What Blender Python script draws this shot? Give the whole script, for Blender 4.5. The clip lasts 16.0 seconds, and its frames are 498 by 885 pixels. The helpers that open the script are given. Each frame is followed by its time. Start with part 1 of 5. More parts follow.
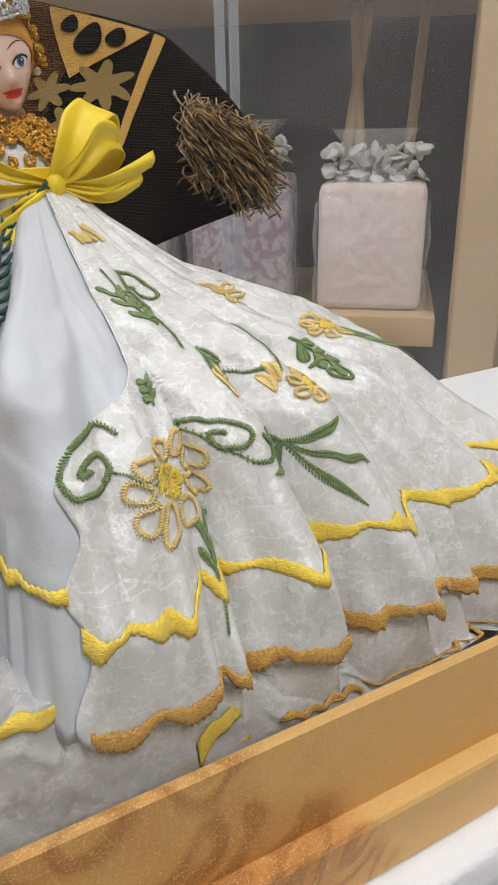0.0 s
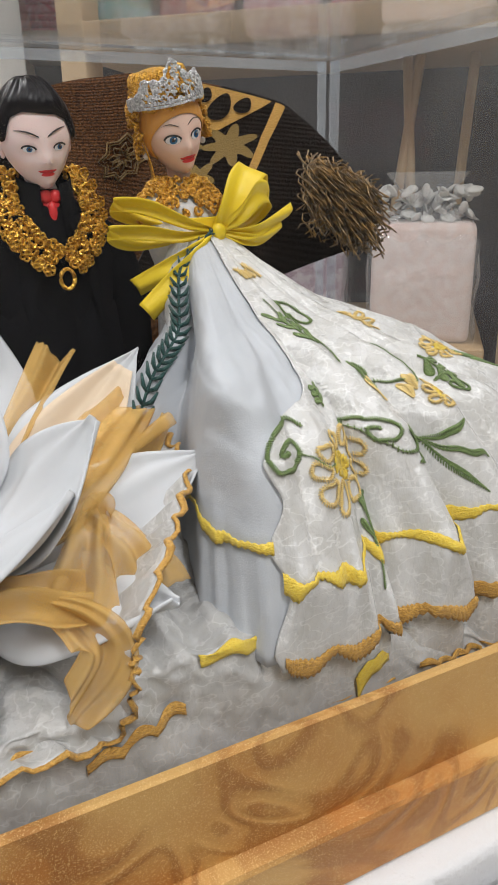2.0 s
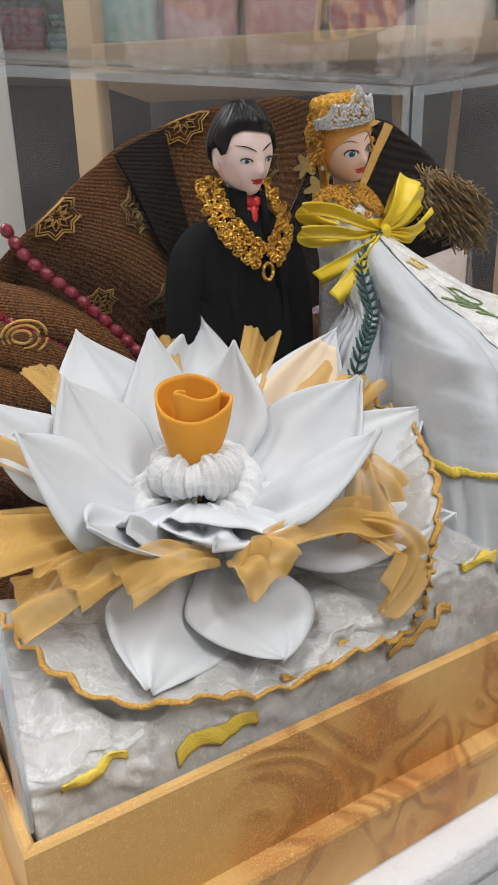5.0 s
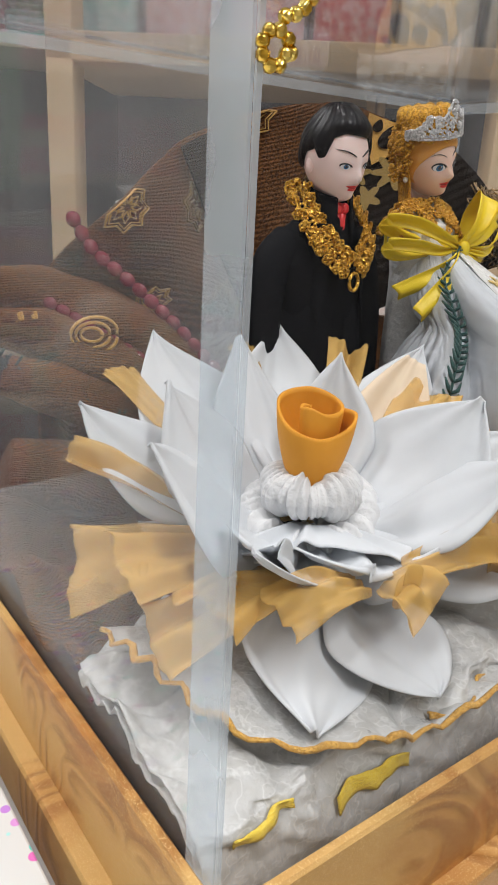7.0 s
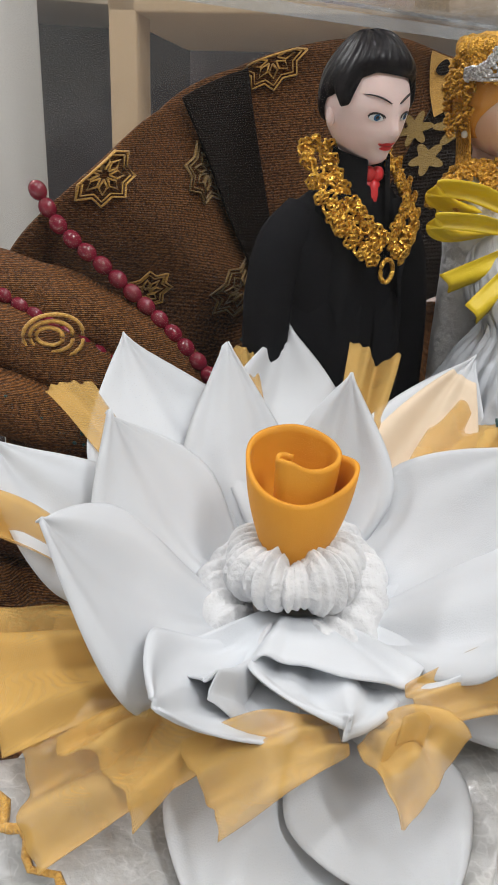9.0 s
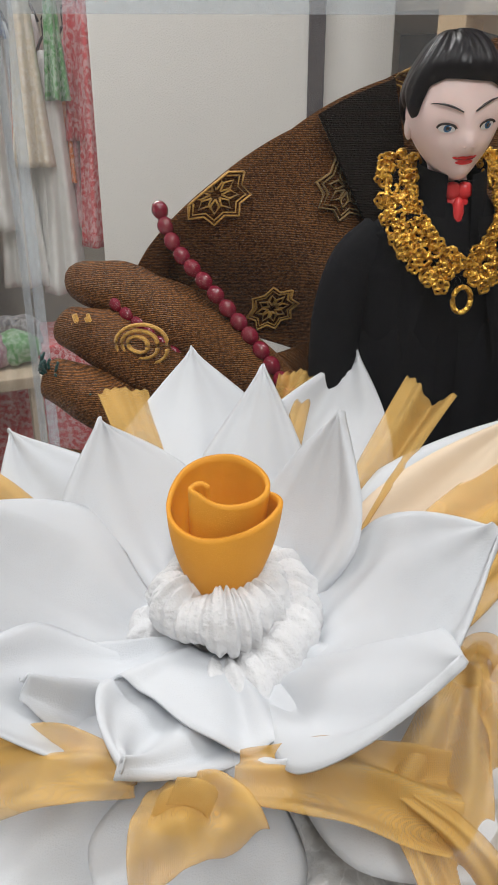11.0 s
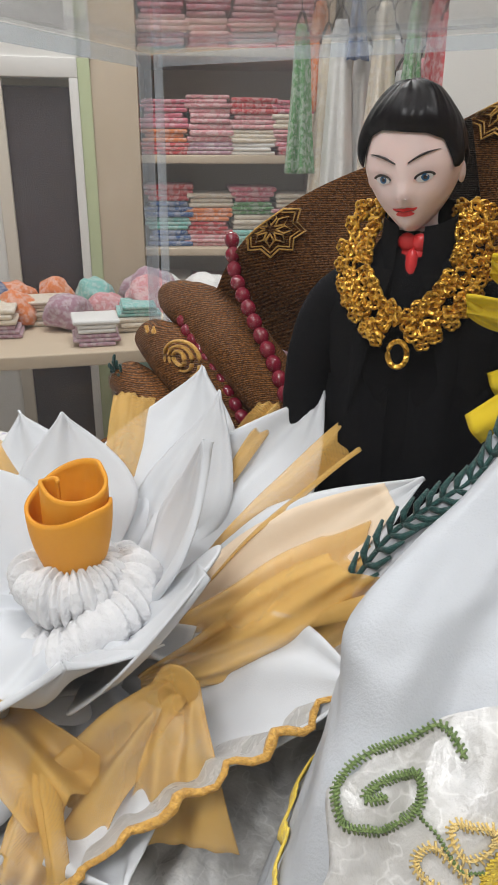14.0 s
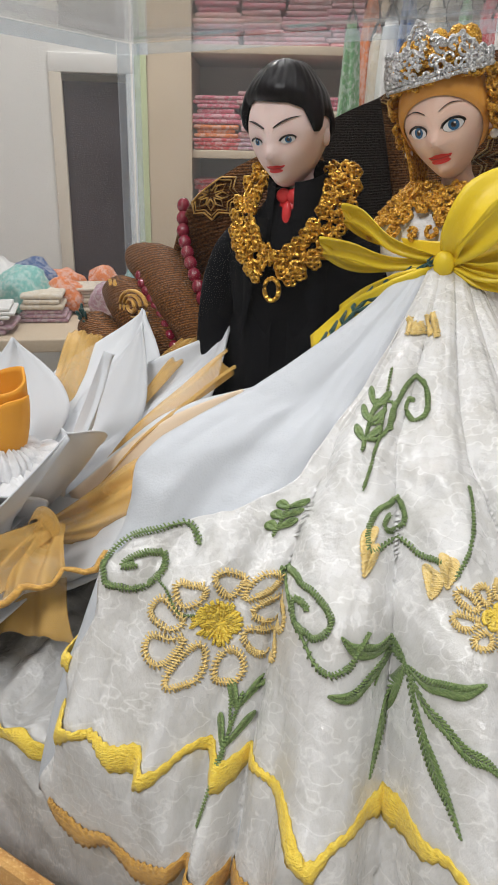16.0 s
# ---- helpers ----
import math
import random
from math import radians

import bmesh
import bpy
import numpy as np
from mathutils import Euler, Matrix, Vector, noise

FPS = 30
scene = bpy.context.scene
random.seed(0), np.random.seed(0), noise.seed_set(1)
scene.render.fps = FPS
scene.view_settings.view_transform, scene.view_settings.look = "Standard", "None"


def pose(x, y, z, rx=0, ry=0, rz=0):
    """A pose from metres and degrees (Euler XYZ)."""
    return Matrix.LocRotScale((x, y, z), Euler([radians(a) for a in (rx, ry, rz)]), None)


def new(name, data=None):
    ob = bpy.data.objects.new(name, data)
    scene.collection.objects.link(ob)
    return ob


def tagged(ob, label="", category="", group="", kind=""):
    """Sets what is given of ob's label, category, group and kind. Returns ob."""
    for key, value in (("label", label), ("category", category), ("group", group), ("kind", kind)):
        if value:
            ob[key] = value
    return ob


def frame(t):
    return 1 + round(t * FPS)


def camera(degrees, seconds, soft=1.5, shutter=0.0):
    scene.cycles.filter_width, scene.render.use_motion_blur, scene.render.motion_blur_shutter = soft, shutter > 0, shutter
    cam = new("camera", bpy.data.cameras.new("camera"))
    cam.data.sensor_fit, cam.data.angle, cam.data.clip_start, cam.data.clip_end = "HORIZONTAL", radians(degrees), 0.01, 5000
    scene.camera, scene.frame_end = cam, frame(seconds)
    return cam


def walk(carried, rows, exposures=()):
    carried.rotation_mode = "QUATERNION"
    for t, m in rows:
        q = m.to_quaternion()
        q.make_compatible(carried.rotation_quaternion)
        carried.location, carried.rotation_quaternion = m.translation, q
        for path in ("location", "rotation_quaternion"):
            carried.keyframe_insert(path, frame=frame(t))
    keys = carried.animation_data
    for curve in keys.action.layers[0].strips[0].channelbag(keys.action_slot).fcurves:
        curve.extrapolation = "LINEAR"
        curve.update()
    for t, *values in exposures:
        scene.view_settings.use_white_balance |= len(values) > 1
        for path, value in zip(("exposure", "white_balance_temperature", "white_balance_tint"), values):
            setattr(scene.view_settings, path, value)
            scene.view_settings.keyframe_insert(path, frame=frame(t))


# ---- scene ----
cam = camera(38.0, 16.0, 1.2)
METRES, EYE, TILT, LEAN, TURN = 0.6, 0.3, -23.5, 1.0, -29.0
ROWS = [
    (0.0, 0.0, 0.0, 0.0, 0.0, 0.0, -0.0),
    (0.5, -0.012, -0.0174, -0.0027, 0.79, 1.01, -0.41),
    (1.0, -0.0263, -0.0361, -0.0075, 1.73, 1.7, -0.84),
    (1.5, -0.0415, -0.0581, -0.0156, 2.21, 2.19, -0.97),
    (2.0, -0.0609, -0.0761, -0.0211, 2.33, 2.64, -0.79),
    (2.5, -0.0829, -0.0934, -0.0255, 2.24, 3.08, -0.37),
    (3.0, -0.1159, -0.1101, -0.0303, 1.36, 3.71, 0.06),
    (3.5, -0.1419, -0.1222, -0.0375, 1.29, 4.03, 0.79),
    (6.0, -0.2808, -0.1498, -0.0618, -4.92, 4.23, 0.5),
    (6.5, -0.3084, -0.1386, -0.0544, -6.65, 4.55, -0.1),
    (7.0, -0.3283, -0.1191, -0.0502, -7.96, 4.18, -0.86),
    (7.5, -0.327, -0.0927, -0.0408, -8.06, 3.83, -1.02),
    (8.0, -0.3137, -0.0555, -0.0255, -7.12, 2.37, -1.55),
    (8.5, -0.2975, -0.0328, -0.0134, -5.28, 1.71, -1.89),
    (11.0, -0.1264, 0.0114, 0.0225, 24.88, -1.64, -11.18),
    (11.5, -0.1058, 0.0281, 0.0285, 30.98, -3.07, -12.97),
    (12.0, -0.0872, 0.0505, 0.0423, 38.02, -4.95, -15.18),
    (12.5, -0.0788, 0.06, 0.0502, 42.63, -6.35, -16.71),
    (13.0, -0.0522, 0.0807, 0.0647, 45.16, -6.53, -17.65),
    (13.5, -0.0036, 0.0944, 0.0773, 49.73, -7.24, -18.87),
    (14.0, 0.03, 0.1045, 0.0825, 52.55, -8.35, -19.95),
    (14.5, 0.0592, 0.1182, 0.0847, 54.34, -9.37, -20.72),
    (15.0, 0.0868, 0.1313, 0.0844, 56.16, -10.16, -21.29),
    (15.5, 0.1134, 0.1358, 0.082, 57.09, -10.25, -21.73),
    (16.0, 0.1425, 0.1356, 0.0815, 57.45, -10.13, -21.78),
]
walk(cam, [(t, pose(0, 0, EYE, TILT, LEAN, TURN) @ pose(METRES * x, METRES * y, METRES * z, 90 + pitch, roll, yaw)) for t, x, y, z, yaw, pitch, roll in ROWS])

# the tray's front edge runs along x, its depth along y; the counter top lies at z = 0.104

# ---------- world and lights ----------
world = bpy.data.worlds.new("world")
scene.world = world
world.use_nodes = True
world.node_tree.nodes["Background"].inputs[0].default_value = (0.95, 0.97, 1.0, 1)
world.node_tree.nodes["Background"].inputs[1].default_value = 0.05


def area_lamp(name, m, sx, sy, watts, colour=(1, 1, 1)):
    d = bpy.data.lights.new(name, "AREA")
    d.shape, d.size, d.size_y, d.energy, d.color = "RECTANGLE", sx, sy, watts, colour
    ob = new(name, d)
    ob.matrix_world = m
    return ob


TUBES = [(-0.75, -0.05, 15), (0.95, 0.15, -20), (0.1, -1.25, 90), (-0.9, 1.5, 0)]
for tx, ty, ta in TUBES:
    area_lamp("tube_glow", pose(tx, ty, 1.93, 0, 0, ta), 1.2, 0.14, 28.0 if ty < -1 else 11.0 if ty < 1 else 24.0, (0.985, 0.985, 0.99))

# ---------- helpers ----------


def mesh_of(bm, name, smooth=True):
    me = bpy.data.meshes.new(name)
    bm.normal_update()
    bm.to_mesh(me)
    bm.free()
    if smooth:
        me.shade_smooth()
    return me


def put(name, bm, material, smooth=True, solid=0.0, **tags):
    ob = new(name, mesh_of(bm, name, smooth))
    for m in (material if isinstance(material, (list, tuple)) else [material]):
        ob.data.materials.append(m)
    if solid:
        mod = ob.modifiers.new("thickness", "SOLIDIFY")
        mod.thickness, mod.offset = solid, 0
    return tagged(ob, **tags)


def part(name, bm, material, parent, label="", smooth=True, solid=0.0):
    ob = put(name, bm, material, smooth, solid, label=label)
    ob.parent = parent
    ob.matrix_parent_inverse = parent.matrix_world.inverted()
    return ob


def base(name, at=(0, 0, 0), rz=0.0, **tags):
    ob = new(name)
    ob.empty_display_size = 0.02
    ob.matrix_world = pose(*at, 0, 0, rz)
    bpy.context.view_layer.update()
    return tagged(ob, **tags)


def box_into(bm, x0, x1, y0, y1, z0, z1, bevel=0.0):
    made = bmesh.ops.create_cube(bm, size=1.0)["verts"]
    for v in made:
        v.co = Vector((x0 + (v.co.x + .5) * (x1 - x0), y0 + (v.co.y + .5) * (y1 - y0), z0 + (v.co.z + .5) * (z1 - z0)))
    if bevel:
        es = list({e for v in made for e in v.link_edges})
        bmesh.ops.bevel(bm, geom=es, offset=bevel, segments=2, affect="EDGES", profile=0.6)
    return bm


def box(x0, x1, y0, y1, z0, z1, bevel=0.0):
    return box_into(bmesh.new(), x0, x1, y0, y1, z0, z1, bevel)


def sheet_into(bm, f, nu, nv, mat=0, wrap=False):
    rows = [[bm.verts.new(f(i / nu, j / nv)) for j in range(nv + (0 if wrap else 1))] for i in range(nu + 1)]
    n = len(rows[0])
    for i in range(nu):
        for j in range(nv):
            face = bm.faces.new((rows[i][j], rows[i + 1][j], rows[i + 1][(j + 1) % n], rows[i][(j + 1) % n]))
            face.material_index = mat
    return bm


def sheet(f, nu, nv, wrap=False):
    return sheet_into(bmesh.new(), f, nu, nv, 0, wrap)


def curve_pts(pts, n):
    """A smooth line through the points."""
    p = [Vector(q) for q in pts]
    p = [2 * p[0] - p[1]] + p + [2 * p[-1] - p[-2]]
    out = []
    segs = len(p) - 3
    for k in range(n + 1):
        s = k / n * segs
        i = min(int(s), segs - 1)
        t = s - i
        a, b, c, d = p[i:i + 4]
        out.append(0.5 * ((2 * b) + (c - a) * t + (2 * a - 5 * b + 4 * c - d) * t * t + (3 * b - a - 3 * c + d) * t ** 3))
    return out


def tube_into(bm, pts, radius, sides=6, mat=0, flat=1.0):
    """A tube along the points; radius is a number or a function of 0..1."""
    n = len(pts)
    rings = []
    up = Vector((0, 0, 1))
    for i, p in enumerate(pts):
        d = (pts[min(i + 1, n - 1)] - pts[max(i - 1, 0)])
        d = d.normalized() if d.length > 1e-9 else Vector((1, 0, 0))
        side = d.cross(up)
        if side.length < 0.05:
            side = d.cross(Vector((1, 0, 0)))
        side.normalize()
        top = side.cross(d)
        r = radius(i / (n - 1)) if callable(radius) else radius
        rings.append([bm.verts.new(p + r * (math.cos(a) * side + flat * math.sin(a) * top)) for a in (2 * math.pi * k / sides for k in range(sides))])
    for i in range(n - 1):
        for k in range(sides):
            face = bm.faces.new((rings[i][k], rings[i][(k + 1) % sides], rings[i + 1][(k + 1) % sides], rings[i + 1][k]))
            face.material_index = mat
    for ring in (rings[0][::-1], rings[-1]):
        bm.faces.new(ring).material_index = mat
    return bm


def ball_into(bm, at, rx, ry, rz, mat=0, seg=12, rot=None):
    m = Matrix.Translation(at) @ (rot or Matrix.Identity(4)) @ Matrix.Diagonal((rx, ry, rz, 1))
    made = bmesh.ops.create_uvsphere(bm, u_segments=seg, v_segments=max(4, seg * 2 // 3), radius=1, matrix=m)["verts"]
    for f in {f for v in made for f in v.link_faces}:
        f.material_index = mat
    return bm


def nz(x, y, z=0.0, k=1.0):
    return noise.noise(Vector((x * k, y * k, z * k)))


def lerp(a, b, t):
    return a + (b - a) * t


def table(x, xs, ys):
    return float(np.interp(x, xs, ys))


# ---------- materials ----------


class Nodes:
    """Short hand for a node material."""

    def __init__(self, name):
        self.m = bpy.data.materials.new(name)
        self.m.use_nodes = True
        self.t = self.m.node_tree
        self.b = self.t.nodes["Principled BSDF"]
        self.co = self.t.nodes.new("ShaderNodeTexCoord").outputs["Object"]

    def link(self, a, b):
        self.t.links.new(a, b)

    def noise(self, scale, detail=4, rough=0.55, stretch=None):
        n = self.t.nodes.new("ShaderNodeTexNoise")
        n.inputs["Scale"].default_value, n.inputs["Detail"].default_value, n.inputs["Roughness"].default_value = scale, detail, rough
        src = self.co
        if stretch:
            mp = self.t.nodes.new("ShaderNodeMapping")
            mp.inputs["Scale"].default_value = stretch
            self.link(self.co, mp.inputs[0])
            src = mp.outputs[0]
        self.link(src, n.inputs["Vector"])
        return n.outputs["Fac"]

    def voronoi(self, scale, feature="F1", stretch=None, out="Distance"):
        n = self.t.nodes.new("ShaderNodeTexVoronoi")
        n.feature = feature
        n.inputs["Scale"].default_value = scale
        src = self.co
        if stretch:
            mp = self.t.nodes.new("ShaderNodeMapping")
            mp.inputs["Scale"].default_value = stretch
            self.link(self.co, mp.inputs[0])
            src = mp.outputs[0]
        self.link(src, n.inputs["Vector"])
        return n.outputs[out]

    def wave(self, scale, axis="X", distort=0.0, kind="BANDS"):
        n = self.t.nodes.new("ShaderNodeTexWave")
        n.wave_type, n.bands_direction = kind, axis
        n.inputs["Scale"].default_value, n.inputs["Distortion"].default_value = scale, distort
        n.inputs["Detail"].default_value = 2
        self.link(self.co, n.inputs["Vector"])
        return n.outputs["Fac"]

    def ramp(self, fac, *stops):
        n = self.t.nodes.new("ShaderNodeValToRGB")
        while len(n.color_ramp.elements) < len(stops):
            n.color_ramp.elements.new(0.5)
        for e, (p, c) in zip(n.color_ramp.elements, stops):
            e.position, e.color = p, (*c, 1)
        self.link(fac, n.inputs[0])
        return n.outputs[0]

    def mix(self, fac, a, b, mode="MIX"):
        n = self.t.nodes.new("ShaderNodeMix")
        n.data_type, n.blend_type = "RGBA", mode
        for sock, v in ((n.inputs[0], fac), (n.inputs[6], a), (n.inputs[7], b)):
            if isinstance(v, (int, float)):
                sock.default_value = v
            elif isinstance(v, tuple):
                sock.default_value = (*v, 1)
            else:
                self.link(v, sock)
        return n.outputs[2]

    def math(self, op, a, b=0.0):
        n = self.t.nodes.new("ShaderNodeMath")
        n.operation = op
        for sock, v in ((n.inputs[0], a), (n.inputs[1], b)):
            if isinstance(v, (int, float)):
                sock.default_value = v
            else:
                self.link(v, sock)
        return n.outputs[0]

    def bump(self, height, distance=0.001, strength=1.0):
        n = self.t.nodes.new("ShaderNodeBump")
        n.inputs["Strength"].default_value, n.inputs["Distance"].default_value = strength, distance
        self.link(height, n.inputs["Height"])
        self.link(n.outputs[0], self.b.inputs["Normal"])
        return self

    def set(self, colour=None, rough=0.6, metal=0.0, spec=0.5, sheen=0.0, coat=0.0, trans=0.0, sss=0.0):
        b = self.b
        if colour is not None:
            if isinstance(colour, tuple):
                b.inputs["Base Color"].default_value = (*colour, 1)
            else:
                self.link(colour, b.inputs["Base Color"])
        if isinstance(rough, (int, float)):
            b.inputs["Roughness"].default_value = rough
        else:
            self.link(rough, b.inputs["Roughness"])
        b.inputs["Metallic"].default_value = metal
        b.inputs["Specular IOR Level"].default_value = spec
        b.inputs["Sheen Weight"].default_value = sheen
        b.inputs["Coat Weight"].default_value = coat
        b.inputs["Transmission Weight"].default_value = trans
        if sss:
            b.inputs["Subsurface Weight"].default_value = sss
            b.inputs["Subsurface Radius"].default_value = (0.004, 0.002, 0.0015)
        return self

    def sheer(self, amount, holes=None):
        """Lets part of the light straight through, as an open weave does."""
        tr = self.t.nodes.new("ShaderNodeBsdfTransparent")
        mx = self.t.nodes.new("ShaderNodeMixShader")
        if holes is None:
            mx.inputs[0].default_value = amount
        else:
            self.link(self.math("MULTIPLY", holes, amount), mx.inputs[0])
        self.link(self.b.outputs[0], mx.inputs[1])
        self.link(tr.outputs[0], mx.inputs[2])
        self.link(mx.outputs[0], self.t.nodes["Material Output"].inputs["Surface"])
        return self


def cloth(name, colour, dark, weave=1500, wrinkle=60, depth=0.0012, rough=0.7, sheen=0.0, spec=0.3):
    n = Nodes(name)
    big = n.noise(wrinkle, 3, 0.5)
    fine = n.noise(weave, 2, 0.6)
    n.set(n.mix(n.math("MULTIPLY", big, 0.8), colour, dark), rough, spec=spec, sheen=sheen)
    n.bump(n.math("ADD", n.math("MULTIPLY", big, 1.0), n.math("MULTIPLY", fine, 0.06)), depth)
    return n.m


def glitter(name, a, b, scale=1400, metal=0.75, rough=0.35):
    n = Nodes(name)
    v = n.voronoi(scale, out="Color")
    bw = n.math("MULTIPLY", v, 1.0)
    n.set(n.ramp(bw, (0.15, a), (0.75, b)), rough, metal=metal)
    n.bump(n.voronoi(scale), 0.0006)
    return n.m


def plastic(name, colour, rough=0.35, spec=0.5, sss=0.0):
    n = Nodes(name)
    n.set(n.mix(n.noise(90, 3), colour, tuple(c * 0.9 for c in colour)), rough, spec=spec, sss=sss)
    return n.m


satin = cloth("white_satin", (0.56, 0.585, 0.62), (0.50, 0.53, 0.575), 1800, 45, 0.0022, 0.5, 0.0, 0.4)
petal_cloth = cloth("petal_cloth", (0.66, 0.68, 0.705), (0.59, 0.615, 0.65), 2600, 40, 0.0020, 0.9, 0.0, 0.12)
collar_white = cloth("gathered_white", (0.74, 0.74, 0.745), (0.68, 0.685, 0.70), 2500, 300, 0.0016, 0.9, 0.0, 0.12)
peach_cloth = cloth("peach_organza", (0.80, 0.66, 0.50), (0.74, 0.58, 0.42), 2400, 60, 0.0012, 0.7, 0.0, 0.2)
rose_cloth = cloth("mustard_satin", (0.80, 0.36, 0.035), (0.70, 0.28, 0.02), 2600, 60, 0.0012, 0.6, 0.0, 0.3)
black_felt = cloth("black_suit", (0.008, 0.0085, 0.011), (0.004, 0.0045, 0.006), 2200, 60, 0.0010, 0.85, 0.0, 0.12)
bow_satin = cloth("yellow_satin", (0.87, 0.66, 0.03), (0.78, 0.54, 0.02), 1500, 60, 0.0012, 0.42, 0.0, 0.45)


def organza_mat(name="white_organza", sheer=0.0):
    """Shiny organza with soft creases and fine drawn threads."""
    n = Nodes(name)
    cr = n.noise(70, 4, 0.55, (1.0, 1.0, 0.6))
    fine = n.noise(300, 4, 0.65, (1.0, 1.0, 0.4))
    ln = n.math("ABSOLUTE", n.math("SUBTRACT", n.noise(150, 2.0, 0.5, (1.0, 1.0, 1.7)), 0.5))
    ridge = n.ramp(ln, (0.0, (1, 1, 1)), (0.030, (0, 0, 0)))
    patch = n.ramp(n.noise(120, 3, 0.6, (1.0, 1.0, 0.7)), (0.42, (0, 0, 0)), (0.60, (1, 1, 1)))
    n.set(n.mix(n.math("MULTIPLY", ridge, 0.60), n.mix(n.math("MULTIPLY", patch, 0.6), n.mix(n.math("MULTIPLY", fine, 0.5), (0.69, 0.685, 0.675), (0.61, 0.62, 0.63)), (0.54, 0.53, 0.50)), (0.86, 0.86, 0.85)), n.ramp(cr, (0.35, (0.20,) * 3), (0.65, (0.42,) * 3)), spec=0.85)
    n.bump(n.math("ADD", cr, n.math("MULTIPLY", fine, 0.30)), 0.0019)
    if sheer:
        n.sheer(sheer)
    return n.m


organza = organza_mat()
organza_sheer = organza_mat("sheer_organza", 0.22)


def thread(name, a, b, scale=1100):
    n = Nodes(name)
    s = n.noise(scale, 2, 0.7, (1, 1, 2.2))
    n.set(n.ramp(s, (0.3, a), (0.7, b)), 0.5, spec=0.4, sheen=0.2)
    n.bump(s, 0.0006)
    return n.m


thread_green = thread("green_thread", (0.10, 0.18, 0.045), (0.27, 0.37, 0.13))
thread_dark = thread("dark_green_yarn", (0.003, 0.032, 0.030), (0.008, 0.080, 0.070))
thread_yellow = thread("yellow_thread", (0.78, 0.52, 0.04), (0.93, 0.72, 0.10))
thread_pale = thread("pale_gold_thread", (0.80, 0.56, 0.16), (0.92, 0.72, 0.32))
thread_gold = thread("gold_thread", (0.42, 0.20, 0.03), (0.80, 0.47, 0.10))
gold_lace = glitter("gold_lace", (0.40, 0.17, 0.012), (0.98, 0.60, 0.10), 900, 0.7)
gold_paint = glitter("gold_glitter", (0.45, 0.20, 0.02), (0.9, 0.52, 0.08), 1600, 0.6)
silver = glitter("silver_tiara", (0.5, 0.51, 0.53), (0.9, 0.9, 0.92), 1500, 0.5, 0.3)
gold_metal = glitter("gold_beading", (0.75, 0.46, 0.06), (0.95, 0.72, 0.2), 500, 1.0, 0.22)


def tulle_mat():
    """Fine gold net: soft, half see-through, denser in its folds."""
    n = Nodes("gold_tulle")
    net = n.math("MULTIPLY", n.wave(900, "X", .4), n.wave(900, "Z", .4))
    n.set(n.mix(n.noise(70), (0.84, 0.55, 0.18), (0.76, 0.46, 0.12)), 0.65, spec=0.25)
    n.sheer(1.0, n.math("ADD", n.math("MULTIPLY", net, 0.10), n.math("ADD", n.math("MULTIPLY", n.noise(45, 3), 0.40), .36)))
    return n.m


tulle = tulle_mat()


def songket_mat(name, dark=1.0):
    n = Nodes(name)
    w = n.math("MULTIPLY", n.math("ADD", n.math("MULTIPLY", n.wave(520, "Z", 2.0), .6), .2), n.ramp(n.noise(900, 2, .6, (1, 1, 1.2)), (.38, (.25,) * 3), (.62, (1, 1, 1))))
    fine = n.noise(900, 2)
    big = n.noise(28, 3)
    thr = n.mix(big, (0.52 * dark, 0.215 * dark, 0.062 * dark), (0.20 * dark, 0.075 * dark, 0.025 * dark))
    n.set(n.mix(n.math("MULTIPLY", w, 1.4), (0.020 * dark, 0.010 * dark, 0.007 * dark), thr), n.ramp(fine, (0.3, (0.4,) * 3), (0.7, (0.65,) * 3)), spec=0.15)
    n.bump(n.math("ADD", w, n.math("MULTIPLY", fine, 0.5)), 0.0012)
    return n.m


songket = songket_mat("brown_woven_cloth")
songket_black = songket_mat("black_woven_cloth", 0.06)


def tray_mat():
    """Gold card with brushed swirls, lighter grain and reddish stains."""
    n = Nodes("gold_embossed_card")
    curl = n.t.nodes.new("ShaderNodeTexNoise")
    curl.inputs["Scale"].default_value, curl.inputs["Detail"].default_value, curl.inputs["Distortion"].default_value = 15, 0.5, 2.4
    n.link(n.co, curl.inputs["Vector"])
    sw = n.math("ADD", n.math("MULTIPLY", n.math("SINE", n.math("MULTIPLY", curl.outputs["Fac"], 38.0)), .5), .5)
    mask = n.ramp(n.noise(13, 2), (0.41, (0, 0, 0)), (0.55, (1, 1, 1)))
    fine = n.noise(2300, 3, 0.75)
    stain = n.ramp(n.noise(13, 3), (0.45, (0, 0, 0)), (0.62, (1, 1, 1)))
    swirl = n.math("MULTIPLY", sw, mask)
    c = n.mix(stain, (0.74, 0.44, 0.145), (0.56, 0.22, 0.042))
    c = n.mix(n.math("MULTIPLY", n.ramp(swirl, (0.35, (0, 0, 0)), (0.75, (1, 1, 1))), 0.65), c, (0.38, 0.14, 0.025))
    c = n.mix(n.ramp(fine, (0.54, (0, 0, 0)), (0.66, (1, 1, 1))), c, (0.92, 0.66, 0.30))
    n.set(c, n.ramp(fine, (0.3, (0.3,) * 3), (0.7, (0.5,) * 3)), metal=0.22, spec=0.6)
    n.bump(n.math("ADD", n.math("MULTIPLY", swirl, 0.5), n.math("MULTIPLY", fine, 0.25)), 0.0012)
    return n.m


tray_gold = tray_mat()


def wall_mat(name, a, b, scale=3, rough=0.85):
    n = Nodes(name)
    n.set(n.mix(n.noise(scale, 5), a, b), rough, spec=0.3)
    n.bump(n.noise(180, 4), 0.0015)
    return n.m


